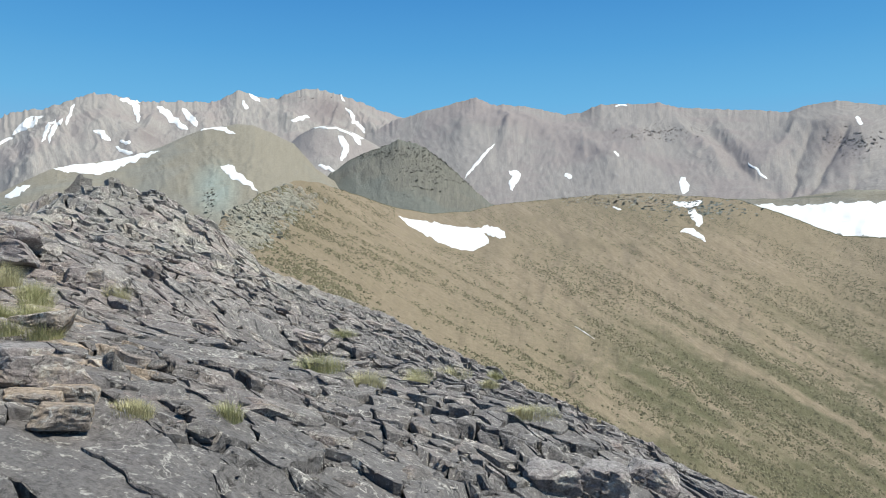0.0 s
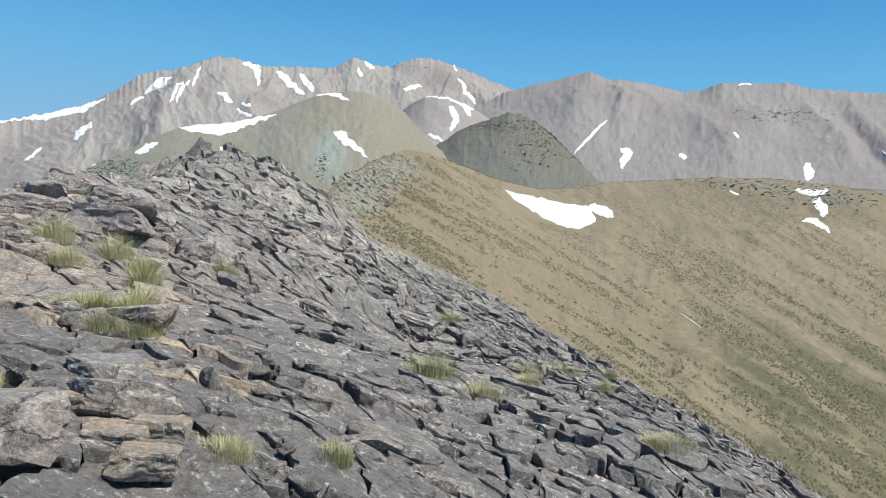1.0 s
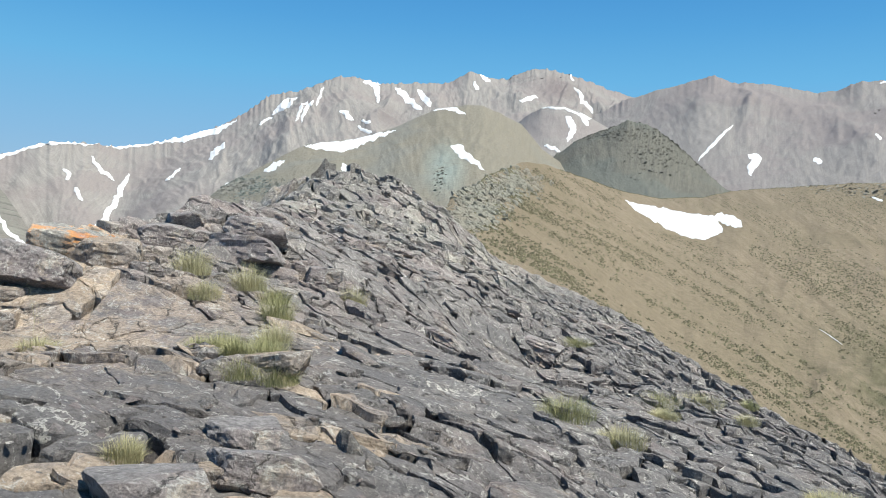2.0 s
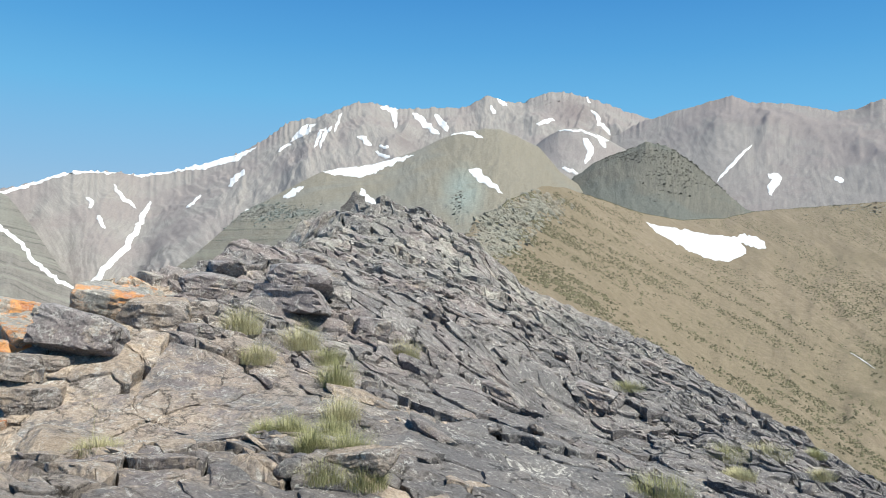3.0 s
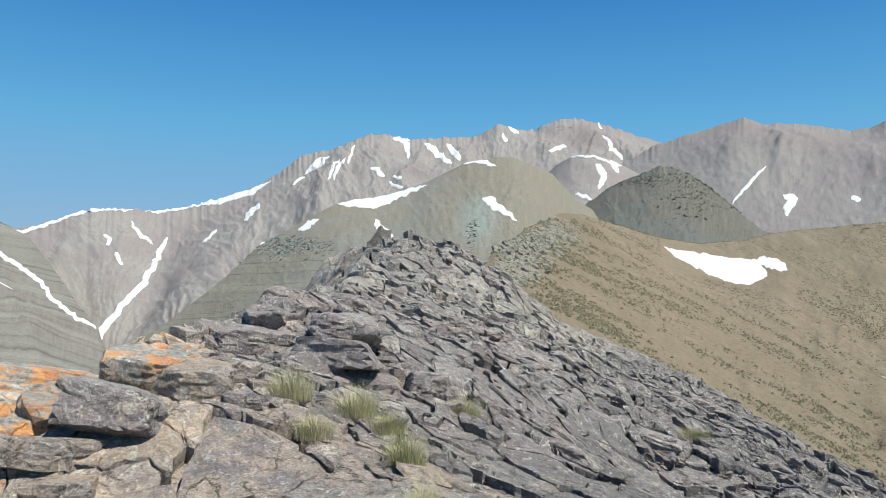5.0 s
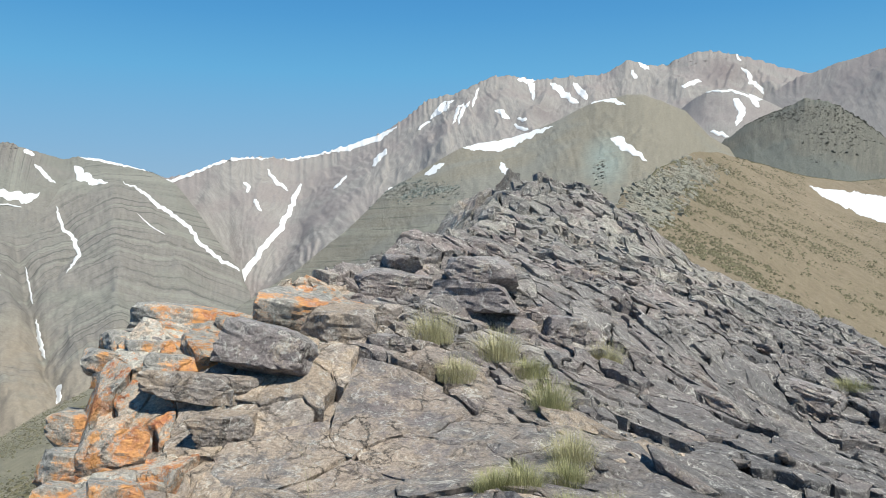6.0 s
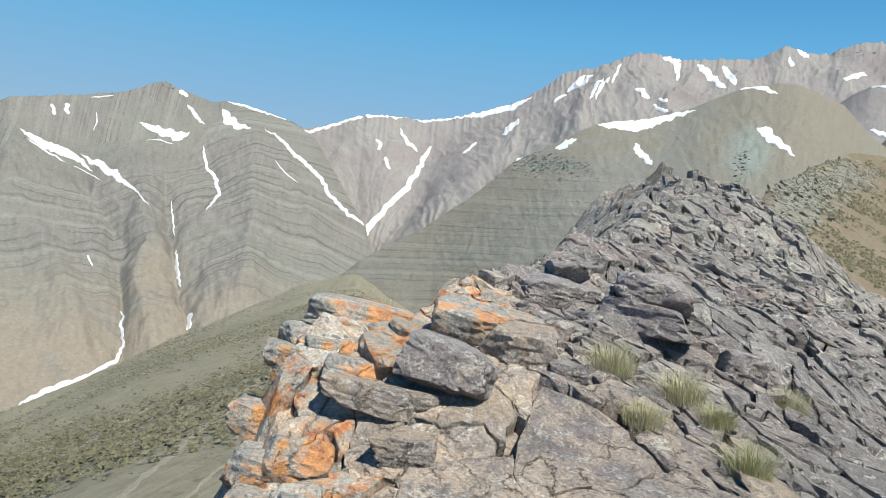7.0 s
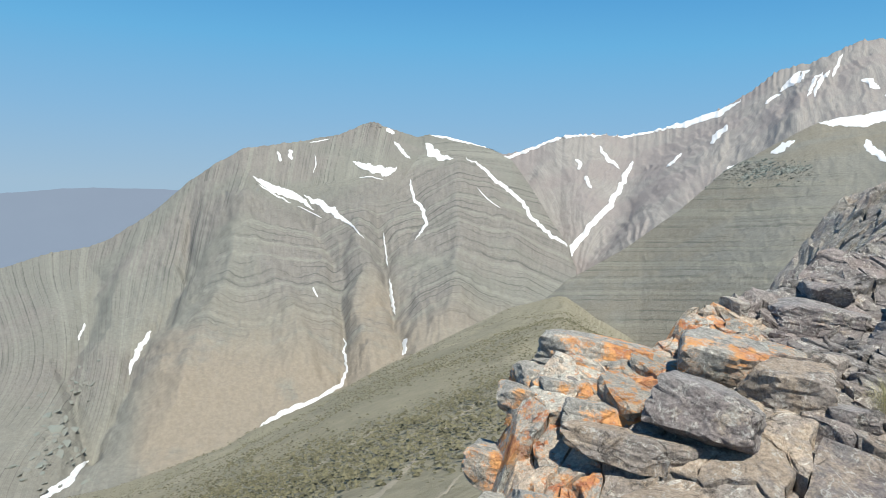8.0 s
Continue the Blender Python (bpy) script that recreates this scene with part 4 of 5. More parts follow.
def broken(x, y):
    """Plates, steps and fissures of the slate."""
    wx, wy = x + 0.22 * fractal(x / 0.9, y / 0.9, 3, 0.38, 5), y + 0.22 * fractal(x / 0.8, y / 0.8, 3, 0.38, 6)
    c, s = math.cos(0.32), math.sin(0.32)
    ax, ay = wx * c + wy * s, -wx * s + wy * c
    calm = np.clip(0.42 + 1.1 * fractal(x / 2.6, y / 2.6, 2, 0.5, 8), 0.08, 1)
    z, r1, e1 = plates(ax / 1.45, ay / 1.05, 1, 0.10, 0.12, 0.13, 0.06)
    z2, r2, e2 = plates(ax / 0.50 + 3, ay / 0.36, 2, 0.045, 0.05, 0.07, 0.12)
    z3, _, e3 = plates(ax / 0.18 + 9, ay / 0.13, 3, 0.016, 0.018, 0.025, 0.2)
    torn = smooth_noise(x / 0.45, y / 0.45, 18)
    w1, w2 = 0.085 * np.clip(0.1 + 1.8 * torn, 0, 1) * (r1 > 0.25), 0.19 * np.clip(1.9 * torn - 0.4, 0, 1) * (r2 > 0.5) * calm
    crack1, crack2 = np.clip((w1 - e1) / 0.055, 0, 1), np.clip((w2 - e2) / 0.13, 0, 1)
    z = z + calm * z2 + (0.2 + 0.8 * calm) * z3
    z = z + 0.05 * fractal(x / 0.8, y / 0.8, 4, 0.5, 9) + 0.006 * fractal(x / 0.11, y / 0.11, 3, 0.6, 12)
    whole = 0.0
    for cx, cy, reach, _ in CALM:
        whole = np.maximum(whole, np.exp(-(((x - cx) ** 2 + (y - cy) ** 2) / reach ** 2) ** 2))
    return z * (1 - 0.6 * whole) - (0.22 * crack1 + 0.09 * crack2) * (1 - whole)


def crags(x, y):
    """The jagged knob farther along the ridge."""
    w = np.exp(-((x + 14.2) ** 2 / 8 + (y - 29.8) ** 2 / 9))
    w2 = np.clip((np.hypot(x, y) - 9) / 10, 0, 1)
    d, e = slabs(x / 1.1 + 20, y / 1.0, 19), slabs(x / 0.5 + 20, y / 0.5, 27)
    return w * (0.55 * (d[2] - 0.5) + 0.35 * (e[2] - 0.5) + 0.25 * ridged(x / 1.6, y / 1.6, 4, 0.5, 15) - 0.22) + w2 * (0.34 * (d[2] - 0.5) + 0.24 * (e[2] - 0.5) + 0.25 * (ridged(x / 2.4, y / 2.4, 5, 0.55, 16) - 0.9))


# ---- the joints of the slate: plates of many sizes, parted by open cracks ----
LIE_C, LIE_S, LONG = math.cos(0.32), math.sin(0.32), 1.0


def to_lie(x, y):
    """Into axes along and across the beds, where the plates are about as long as wide."""
    return (x * LIE_C + y * LIE_S) / LONG, -x * LIE_S + y * LIE_C


def from_lie(u, v):
    return u * LONG * LIE_C - v * LIE_S, u * LONG * LIE_S + v * LIE_C


def sway(x, y):
    return 0.11 * fractal(x / 0.6, y / 0.6, 5, 0.58, 5), 0.11 * fractal(x / 0.6, y / 0.6, 5, 0.58, 6)


def knob_share(x, y):
    return np.exp(-((x + 13.2) / 3.6) ** 2 - ((y - 29.6) / 4.0) ** 2)


def plate_size(x, y):
    """Half the usual breadth of a plate at arrays x, y."""
    size = (0.072 + 0.0062 * np.hypot(x + 1.5, y - 1)) * (1.25 + 0.75 * smooth_noise(x / 1.7, y / 1.7, 8))
    for cx, cy, reach, half in CALM:
        size = size + np.maximum(half - size, 0) * np.exp(-(((x - cx) ** 2 + (y - cy) ** 2) / reach ** 2) ** 2)
    return np.maximum(size, 0.06)


def scatter_plates():
    """Middles of the plates, no two nearer than their sizes allow."""
    rng = np.random.RandomState(31)
    y = 1.6 + 36 * rng.uniform(size=60000) ** 1.6
    left, right = np.interp(y, [p[1] for p in CREST], [p[0] for p in CREST]), np.interp(y, [p[1] for p in BRINK], [p[0] for p in BRINK])
    reach = np.where(y < 11, 0.3, 1.6)
    x = left - reach + (right - left + 1.0 + reach) * rng.uniform(size=len(y))
    keep = (x < 7) & (np.hypot(x + 1.5, y - 1.2) > 1.5) & (x < 0.9 * y + 1.5)
    x, y = x[keep], y[keep]
    sizes = plate_size(x, y) * np.clip(rng.lognormal(0.05, 0.75, len(x)), 0.5, 3.6)
    us, vs = to_lie(x, y)
    cells, made = {}, []
    for u, v, half in zip(us.tolist(), vs.tolist(), sizes.tolist()):
        i, j = int(u // 1.9), int(v // 1.9)
        near = [q for a in (-1, 0, 1) for b in (-1, 0, 1) for q in cells.get((i + a, j + b), ())]
        if all((u - q[0]) ** 2 + (v - q[1]) ** 2 > (0.9 * (half + q[2])) ** 2 for q in near):
            cells.setdefault((i, j), []).append((u, v, half))
            made.append((u, v, half))
    return np.array(made)


PLATES = scatter_plates()
_px, _py = from_lie(PLATES[:, 0], PLATES[:, 1])
_rng = np.random.RandomState(17)
_loose = 0.008 + 0.05 * knob_share(_px, _py) + 0.0012 * np.hypot(_px, _py)
_calm = np.exp(-(((_px + 5.2) ** 2 + (_py - 7.0) ** 2) / 1.6 ** 2) ** 2)
PLATE_STEP = _rng.standard_t(3, len(PLATES)).clip(-4, 4) * _loose * (1 - 0.7 * _calm)
PLATE_TILT_X = _rng.normal(0.0, 0.045, len(PLATES)) * (1 - 0.6 * _calm)
PLATE_TILT_Y = _rng.normal(-0.02, 0.05, len(PLATES)) * (1 - 0.5 * _calm)


def plate_top(x, y, k):
    """Height of plate k's upper face at arrays x, y."""
    lean = np.clip(PLATE_TILT_X[k] * (x - _px[k]) + PLATE_TILT_Y[k] * (y - _py[k]), -0.2, 0.2)
    grain = 0.016 * fractal(x / 0.28, y / 0.28, 4, 0.6, 46) + 0.02 * (ridged(x / 0.6, y / 0.45, 3, 0.5, 47) - 0.8)
    return ridge_height(x, y) + 0.5 * broken(x, y) + 0.6 * crags(x, y) + grain + PLATE_STEP[k] + lean


def rock_heights(x, y):
    """Height of the plates at arrays x, y."""
    sx, sy = sway(x, y)
    u, v = to_lie(x - sx, y - sy)
    k = np.concatenate([((a[:, None] - PLATES[None, :, 0]) ** 2 + (b[:, None] - PLATES[None, :, 1]) ** 2).argmin(1) for a, b in zip(np.array_split(u, max(1, len(u) // 500)), np.array_split(v, max(1, len(u) // 500)))])
    return plate_top(x, y, k)


def rock_at(x, y):
    return float(rock_heights(np.array([float(x)]), np.array([float(y)]))[0])


def plate_outline(k):
    """Corners of plate k between its neighbours, with open joints, in the axes of the beds."""
    u, v, half = PLATES[k]
    d = np.hypot(PLATES[:, 0] - u, PLATES[:, 1] - v)
    poly = [(u - 2.2 * half, v - 2.2 * half), (u + 2.2 * half, v - 2.2 * half), (u + 2.2 * half, v + 2.2 * half), (u - 2.2 * half, v + 2.2 * half)]
    for m in np.argsort(d)[1:26]:
        nu, nv = (PLATES[m, 0] - u) / d[m], (PLATES[m, 1] - v) / d[m]
        chance = float(hashed(np.array(float(min(k, m))), np.array(float(max(k, m))), 3))
        limit = d[m] / 2 - (0.001 if chance < 0.55 else 0.007 if chance < 0.85 else 0.02 + 0.03 * half)
        side = [(a - u) * nu + (b - v) * nv - limit for a, b in poly]
        cut = []
        for q in range(len(poly)):
            (a0, b0), (a1, b1), s0, s1 = poly[q - 1], poly[q], side[q - 1], side[q]
            if (s0 < 0) != (s1 < 0):
                f = s0 / (s0 - s1)
                cut.append((a0 + (a1 - a0) * f, b0 + (b1 - b0) * f))
            if s1 < 0:
                cut.append((a1, b1))
        poly = cut
        if len(poly) < 3:
            return None
    return poly


def plate_rings(k):
    """Rings of one plate from near its middle out to the rim, in the axes of the beds: points, the number of rings and of points in each."""
    poly = plate_outline(k)
    if poly is None:
        return None
    half = PLATES[k, 2]
    gap = max(0.03 + 0.004 * math.hypot(_px[k] + 1.5, _py[k] - 1), half * 0.16)
    rim = []
    for q in range(len(poly)):
        (a0, b0), (a1, b1) = poly[q - 1], poly[q]
        count = max(1, int(math.hypot(a1 - a0, b1 - b0) / gap))
        rim += [(a0 + (a1 - a0) * f / count, b0 + (b1 - b0) * f / count) for f in range(count)]
    rim = np.array(rim)
    mid = rim.mean(0)
    shares = [f / max(2, int(half / gap)) * 0.88 for f in range(1, max(2, int(half / gap)))] + [0.90, 0.97, 1.0]
    return np.concatenate([mid + (rim - mid) * f for f in shares]), len(shares), len(rim)


def plate_meshes():
    """All plates: rough upper face, chipped rim, sides that draw in below. Yields number, points and faces, nearest first."""
    kept = [(k, plate_rings(k)) for k in np.argsort(np.hypot(_px + 2.5, _py - 3.0))]
    kept = [(k, *made) for k, made in kept if made is not None]
    u, v = np.concatenate([p for _, p, _, _ in kept]).T
    owner = np.concatenate([np.full(len(p), k) for k, p, _, _ in kept])
    ring = np.concatenate([np.repeat(np.arange(rows), m) - rows for _, _, rows, m in kept])
    x, y = from_lie(u, v)
    sx, sy = sway(x, y)
    x, y = x + sx, y + sy
    z = plate_top(x, y, owner)
    z = z - (ring == -1) * (0.004 + 0.05 * np.clip(smooth_noise(x / 0.22, y / 0.22, 33) - 0.1, 0, 1)) - (ring == -2) * 0.03 * np.clip(smooth_noise(x / 0.12, y / 0.12, 34), 0, 1)
    beds = [1 + 0.05 * smooth_noise(x / 0.1, y / 0.1 + down * 30, 35) for down in (0.16, 0.45, 1.0)]
    knob, brow = knob_share(_px, _py), np.interp(_py, [p[1] for p in CREST], [p[0] for p in CREST]) - _px
    at = 0
    for k, p, rows, m in kept:
        px, py, pz = x[at:at + rows * m], y[at:at + rows * m], z[at:at + rows * m]
        tx, ty, tz = px[-m:], py[-m:], pz[-m:]
        cx, cy = tx.mean(), ty.mean()
        deep = 0.20 + 0.35 * PLATES[k, 2] + 0.5 * knob[k] + 0.5 * max(brow[k], 0)
        layers = [np.stack([px, py, pz], 1)]
        for f, down, bed in zip((0.98, 0.93, 0.90), (0.16, 0.45, 1.0), beds):
            b = bed[at + (rows - 1) * m:at + rows * m] * f
            layers.append(np.stack([cx + (tx - cx) * b, cy + (ty - cy) * b, tz - deep * down], 1))
        layers.append(np.array([[px[:m].mean(), py[:m].mean(), pz[:m].mean()]]))
        at += rows * m
        i = np.arange(m)
        j = (i + 1) % m
        faces = [(last, a, b) for last, a, b in zip([(rows + 3) * m] * m, i.tolist(), j.tolist())]
        for r in range(rows + 2):
            faces += np.stack([r * m + i, (r + 1) * m + i, (r + 1) * m + j, r * m + j], 1).tolist()
        yield k, np.concatenate(layers), faces


def stains(x, y):
    """How tan, how green and how dark the slate is at a place."""
    tan = np.exp(-((x + 6.2) ** 2 + (y - 6.6) ** 2) / 2.9 ** 2) + 0.7 * np.exp(-((x + 4.0) ** 2 + (y - 5.4) ** 2) / 1.6 ** 2) + 0.25 * np.exp(-((x + 2.2) ** 2 + (y - 3.9) ** 2) / 0.9 ** 2)
    tan = tan + 0.9 * np.exp(-((x + 15.4) / 1.4) ** 2 - ((y - 29) / 2.5) ** 2)
    green = np.clip((np.hypot(x, y) - 18) / 14, 0, 0.35)
    dark = 0.8 * np.clip((x + 4.9 + 0.05 * y) / 2.2, 0, 1) + 0.6 * np.exp(-((x + 12.8) / 3.4) ** 2 - ((y - 29.5) / 3.6) ** 2)
    return {"tan": np.clip(tan, 0, 1), "green": green, "dark": np.clip(dark, 0, 0.9)}


POLE = (-1.2, 0.6)
fine, coarse = np.arange(106, -42, -0.26), np.arange(-42, -253, -2.5)
bear = np.radians(np.concatenate([fine, coarse]))
reach = np.concatenate([np.linspace(0.02, 1.9, 16), np.geomspace(2.0, 14, 230), np.geomspace(14.1, 62, 150)])[:, None]
rx, ry = POLE[0] - np.sin(bear) * reach, POLE[1] + np.cos(bear) * reach
left = rx - np.interp(ry, [p[1] for p in CREST], [p[0] for p in CREST])
under = np.clip((reach - 1.7) / 0.8, 0, 1) * np.clip((34 - ry) / 4, 0, 1) * np.clip((left + 1.9) / 0.6, 0, 1) * np.clip((ry + rx * -0.2 - 1.0) / 1.0, 0, 1)
rz = ridge_height(rx, ry) + (broken(rx, ry) + crags(rx, ry)) * np.clip(reach / 2.2, 0.2, 1) * (1 - 0.6 * under) - 0.17 * under
ridge = tagged(sheet("rocky_ridge", rx, ry, rz, ROCK, closed=True, smooth=False, **stains(rx, ry)), "broken grey slate ridge with buff patches", "rock", kind="structure")

# ---- loose and standing rocks ----
def part(name, bm, material, parent=None, label=""):
    mesh = bpy.data.meshes.new(name)
    bm.to_mesh(mesh)
    bm.free()
    mesh.polygons.foreach_set("use_smooth", np.full(len(mesh.polygons), False))
    mesh.materials.append(material)
    ob = new(name, mesh)
    ob.parent = parent
    return tagged(ob, label)


def stone(seed, size, detail=4, blocky=0.5, chips=12, keen=0.66):
    """A broken angular stone as a bmesh: a sphere cut by random planes, its faces roughened. size: half lengths."""
    rng = np.random.RandomState(seed)
    bm = bmesh.new()
    bmesh.ops.create_icosphere(bm, subdivisions=detail, radius=1.0)
    d = np.array([v.co[:] for v in bm.verts])
    planes = rng.normal(size=(chips, 3))
    axes = np.array([(0, 0, 1), (0, 0, -1), (1, 0, 0), (-1, 0, 0), (0, 1, 0), (0, -1, 0)]) + rng.normal(scale=0.16, size=(6, 3))
    planes = np.concatenate([planes, axes])
    planes /= np.linalg.norm(planes, axis=1, keepdims=True)
    off = np.concatenate([rng.uniform(keen, 1.08, chips), rng.uniform(0.55, 0.85, 6) + 0.18 * (1 - blocky)])
    with np.errstate(divide="ignore"):
        cut = np.where(d @ planes.T > 0.05, off / np.maximum(d @ planes.T, 0.05), 9.0)
    r = -np.log(np.exp(-cut * 160).sum(1)) / 160
    r = r + 0.034 * fractal(d[:, 0] * 2.6 + seed, d[:, 1] * 2.6 + d[:, 2] * 4.3, 5, 0.6, seed % 50) + 0.028 * (slabs(d[:, 0] * 3 + d[:, 2] * 3, d[:, 1] * 3 - d[:, 2] * 2 + seed, 3)[2] - 0.5)
    p = d * r[:, None] * np.array(size)
    for v, q in zip(bm.verts, p):
        v.co = q
    return bm


outcrop = tagged(new("rock_outcrop"), "weathered slate outcrop with orange lichen at the ridge brink", "outcrop")
outcrop.location = (-7.4, 7.2, 0.6)
LOOKS = {"grey": (BLOCK, "angular grey slate block on the rocky ridge"), "lichen": (LICHEN, "grey slate block with orange lichen on the outcrop"), "buff": (BUFF, "buff weathered rock slab in the outcrop")}
ROCK_SEED = [100]


def boulder(look_of, x, y, z, half, turn=(0, 0, 0), blocky=0.5):
    """A single rock; x, y, z is its middle, half its half lengths across, deep and high, turn in degrees."""
    ROCK_SEED[0] += 1
    material, words = LOOKS[look_of]
    z = min(z - 0.06, rock_at(x, y) + half[2] * (1.0 if ROCK_SEED[0] == 101 else 0.35 if look_of == "grey" else 0.6))
    ob = part("rock", stone(ROCK_SEED[0], half, 4, 0.9, 9, 0.72), material)
    if look_of != "grey" and x < -5:
        ob.parent = outcrop
        ob.location, ob.rotation_euler = Vector((x, y, z)) - outcrop.location, Euler([radians(a) for a in turn])
        return tagged(ob, words)
    ob.matrix_world = pose(x, y, z, *turn)
    return tagged(ob, words if look_of == "grey" else "buff weathered rock lying among grey slate", "rock", "large slate blocks of the ridge")


boulder("grey", -6.71, 7.57, 1.45, (0.50, 0.49, 0.25), (-4, 15, 30))
boulder("lichen", -8.34, 8.14, 1.51, (0.69, 0.46, 0.27), (-0, 8, 42))
boulder("lichen", -7.19, 8.40, 1.70, (0.51, 0.48, 0.27), (4, 10, 37))
boulder("lichen", -8.15, 7.05, 1.26, (0.36, 0.28, 0.17), (-1, 15, 49))
boulder("lichen", -7.48, 7.17, 1.26, (0.42, 0.29, 0.18), (-2, 4, 42))
boulder("lichen", -8.30, 6.76, 0.72, (0.31, 0.35, 0.23), (-6, 2, 40))
boulder("lichen", -7.02, 6.11, 0.88, (0.35, 0.38, 0.23), (-11, 8, 48))
boulder("lichen", -6.92, 5.60, 0.68, (0.22, 0.24, 0.17), (-5, 9, 42))
boulder("lichen", -6.41, 5.62, 0.76, (0.23, 0.26, 0.18), (-4, 10, 55))
boulder("buff", -7.07, 7.03, 1.18, (0.57, 0.32, 0.19), (-7, 7, 27))
boulder("buff", -6.44, 6.69, 0.98, (0.30, 0.27, 0.17), (-6, -2, 30))
boulder("grey", -6.09, 8.38, 1.44, (0.23, 0.18, 0.12), (0, -2, 36))
boulder("grey", -7.80, 11.15, 1.75, (0.75, 0.58, 0.26), (-3, 7, 34))
boulder("grey", -7.94, 11.75, 2.03, (0.40, 0.39, 0.20), (-2, 14, 28))
boulder("grey", -6.86, 11.96, 1.98, (0.62, 0.60, 0.29), (-6, 6, 16))
boulder("buff", -6.53, 8.38, 1.58, (0.46, 0.45, 0.27), (-4, 5, 41))
boulder("grey", -6.63, 11.44, 1.58, (0.64, 0.57, 0.26), (-11, 4, 16))
boulder("grey", -5.50, 11.67, 1.32, (0.41, 0.38, 0.23), (-5, 6, 30))
boulder("grey", -2.90, 16.20, -0.29, (0.66, 0.49, 0.28), (-12, 14, -5))
boulder("grey", -5.56, 17.69, 1.57, (0.24, 0.23, 0.17), (-5, 6, 16))
boulder("grey", 0.88, 6.24, -0.20, (0.23, 0.22, 0.16), (3, -3, 4))
boulder("grey", 1.38, 6.51, -0.35, (0.30, 0.29, 0.20), (-0, 7, -9))
boulder("grey", 2.05, 7.44, -0.58, (0.33, 0.31, 0.19), (-6, 17, -14))
boulder("grey", -2.92, 16.11, -0.27, (0.60, 0.36, 0.21), (-5, 8, 5))
boulder("buff", -4.04, 5.34, 1.12, (0.15, 0.15, 0.11), (-5, 5, 53))
boulder("buff", -3.05, 5.80, 1.08, (0.28, 0.19, 0.13), (-12, -9, 22))
boulder("grey", -2.36, 3.59, 1.01, (0.28, 0.24, 0.15), (-6, 7, 52))
boulder("buff", -2.31, 3.94, 0.97, (0.14, 0.14, 0.09), (-2, 4, 52))
boulder("buff", -2.02, 3.79, 0.89, (0.18, 0.15, 0.09), (-1, 6, 21))
boulder("buff", -1.91, 4.01, 0.88, (0.14, 0.14, 0.09), (-3, 5, 19))
boulder("buff", -1.80, 3.69, 0.84, (0.19, 0.15, 0.10), (-9, 6, 37))
boulder("grey", -2.38, 4.35, 1.09, (0.22, 0.18, 0.12), (-6, 2, 36))
boulder("grey", -2.21, 4.08, 0.97, (0.28, 0.21, 0.14), (-4, 13, 40))

brink_rng = random.Random(12)
for k in range(30):  # lichened blocks stepping down over the brink
    y = brink_rng.uniform(4.4, 8.6)
    x = float(np.interp(y, [p[1] for p in CREST], [p[0] for p in CREST])) - brink_rng.uniform(-0.15, 0.6)
    z = float(ridge_height(np.array([x]), np.array([y]))[0]) + brink_rng.uniform(-0.1, 0.12)
    size = brink_rng.uniform(0.13, 0.30)
    boulder("lichen", min(x, -5.01), y, z, (size * 1.2, size, size * 0.75), (brink_rng.gauss(0, 8), brink_rng.gauss(8, 8), brink_rng.gauss(40, 25)))

# broken slabs and stones lying on the slope, a few shapes in many places
def shared(name, number, seed, proportions, material, detail):
    made = []
    for k in range(number):
        mesh = bpy.data.meshes.new(name)
        bm = stone(seed + k, proportions(k), detail, 0.7, 9)
        bm.to_mesh(mesh)
        bm.free()
        mesh.polygons.foreach_set("use_smooth", np.full(len(mesh.polygons), False))
        mesh.materials.append(material)
        made.append(mesh)
    return made


def lie(name, mesh, x, y, size, sunk, yaw, wobble, rng, label, group):
    """Lay a copy of a shape on the slope, following its fall."""
    ob = new(name, mesh)
    ob.matrix_world = Matrix.Translation((x, y, rock_at(x, y) - sunk * size)) @ pose(0, 0, 0, rng.gauss(-4, wobble), rng.gauss(17, wobble), 0) @ pose(0, 0, 0, 0, 0, yaw) @ Matrix.Scale(size, 4)
    return tagged(ob, label, "rock" if size > 0.2 else "stone", group)


def inside(x, y):
    brow, edge = np.interp(y, [p[1] for p in CREST], [p[0] for p in CREST]), np.interp(y, [p[1] for p in BRINK], [p[0] for p in BRINK])
    return brow + 0.35 < x < edge and np.hypot(x + 5.7, y - 6.8) > 1.7 and np.hypot(x + 1.6, y - 1.4) > 2.7 and np.hypot(x + 3.4, y - 2.4) > 2.0


rng = random.Random(5)
slab_shapes = shared("slab", 9, 600, lambda k: (1.0, 0.55 + 0.08 * (k % 4), 0.16 + 0.04 * (k % 3)), ROCK, 3)
stone_shapes = shared("stone", 9, 700, lambda k: (1.0, 0.6 + 0.1 * (k % 4), 0.36 + 0.08 * (k % 3)), ROCK, 2)
buff_shapes = shared("slab", 5, 800, lambda k: (1.0, 0.6 + 0.08 * (k % 3), 0.20 + 0.04 * (k % 3)), BUFF, 3)
lichen_shapes = shared("slab", 6, 850, lambda k: (1.0, 0.6 + 0.08 * (k % 3), 0.26 + 0.05 * (k % 3)), LICHEN, 3)
count = 0
while count < 45:
    y = 3.8 + 22 * rng.random() ** 1.3
    x = -0.25 * y - 2 + rng.uniform(-5.0, 1.0) + 8 * rng.random()
    if inside(x, y):
        lie("slate_slab", slab_shapes[rng.randrange(9)], x, y, rng.uniform(0.22, 0.5) + 0.008 * y, 0.13, rng.gauss(15, 40), 5, rng, "flat grey slate slab lying on the ridge", "slate slabs of the ridge")
        count += 1
count = 0
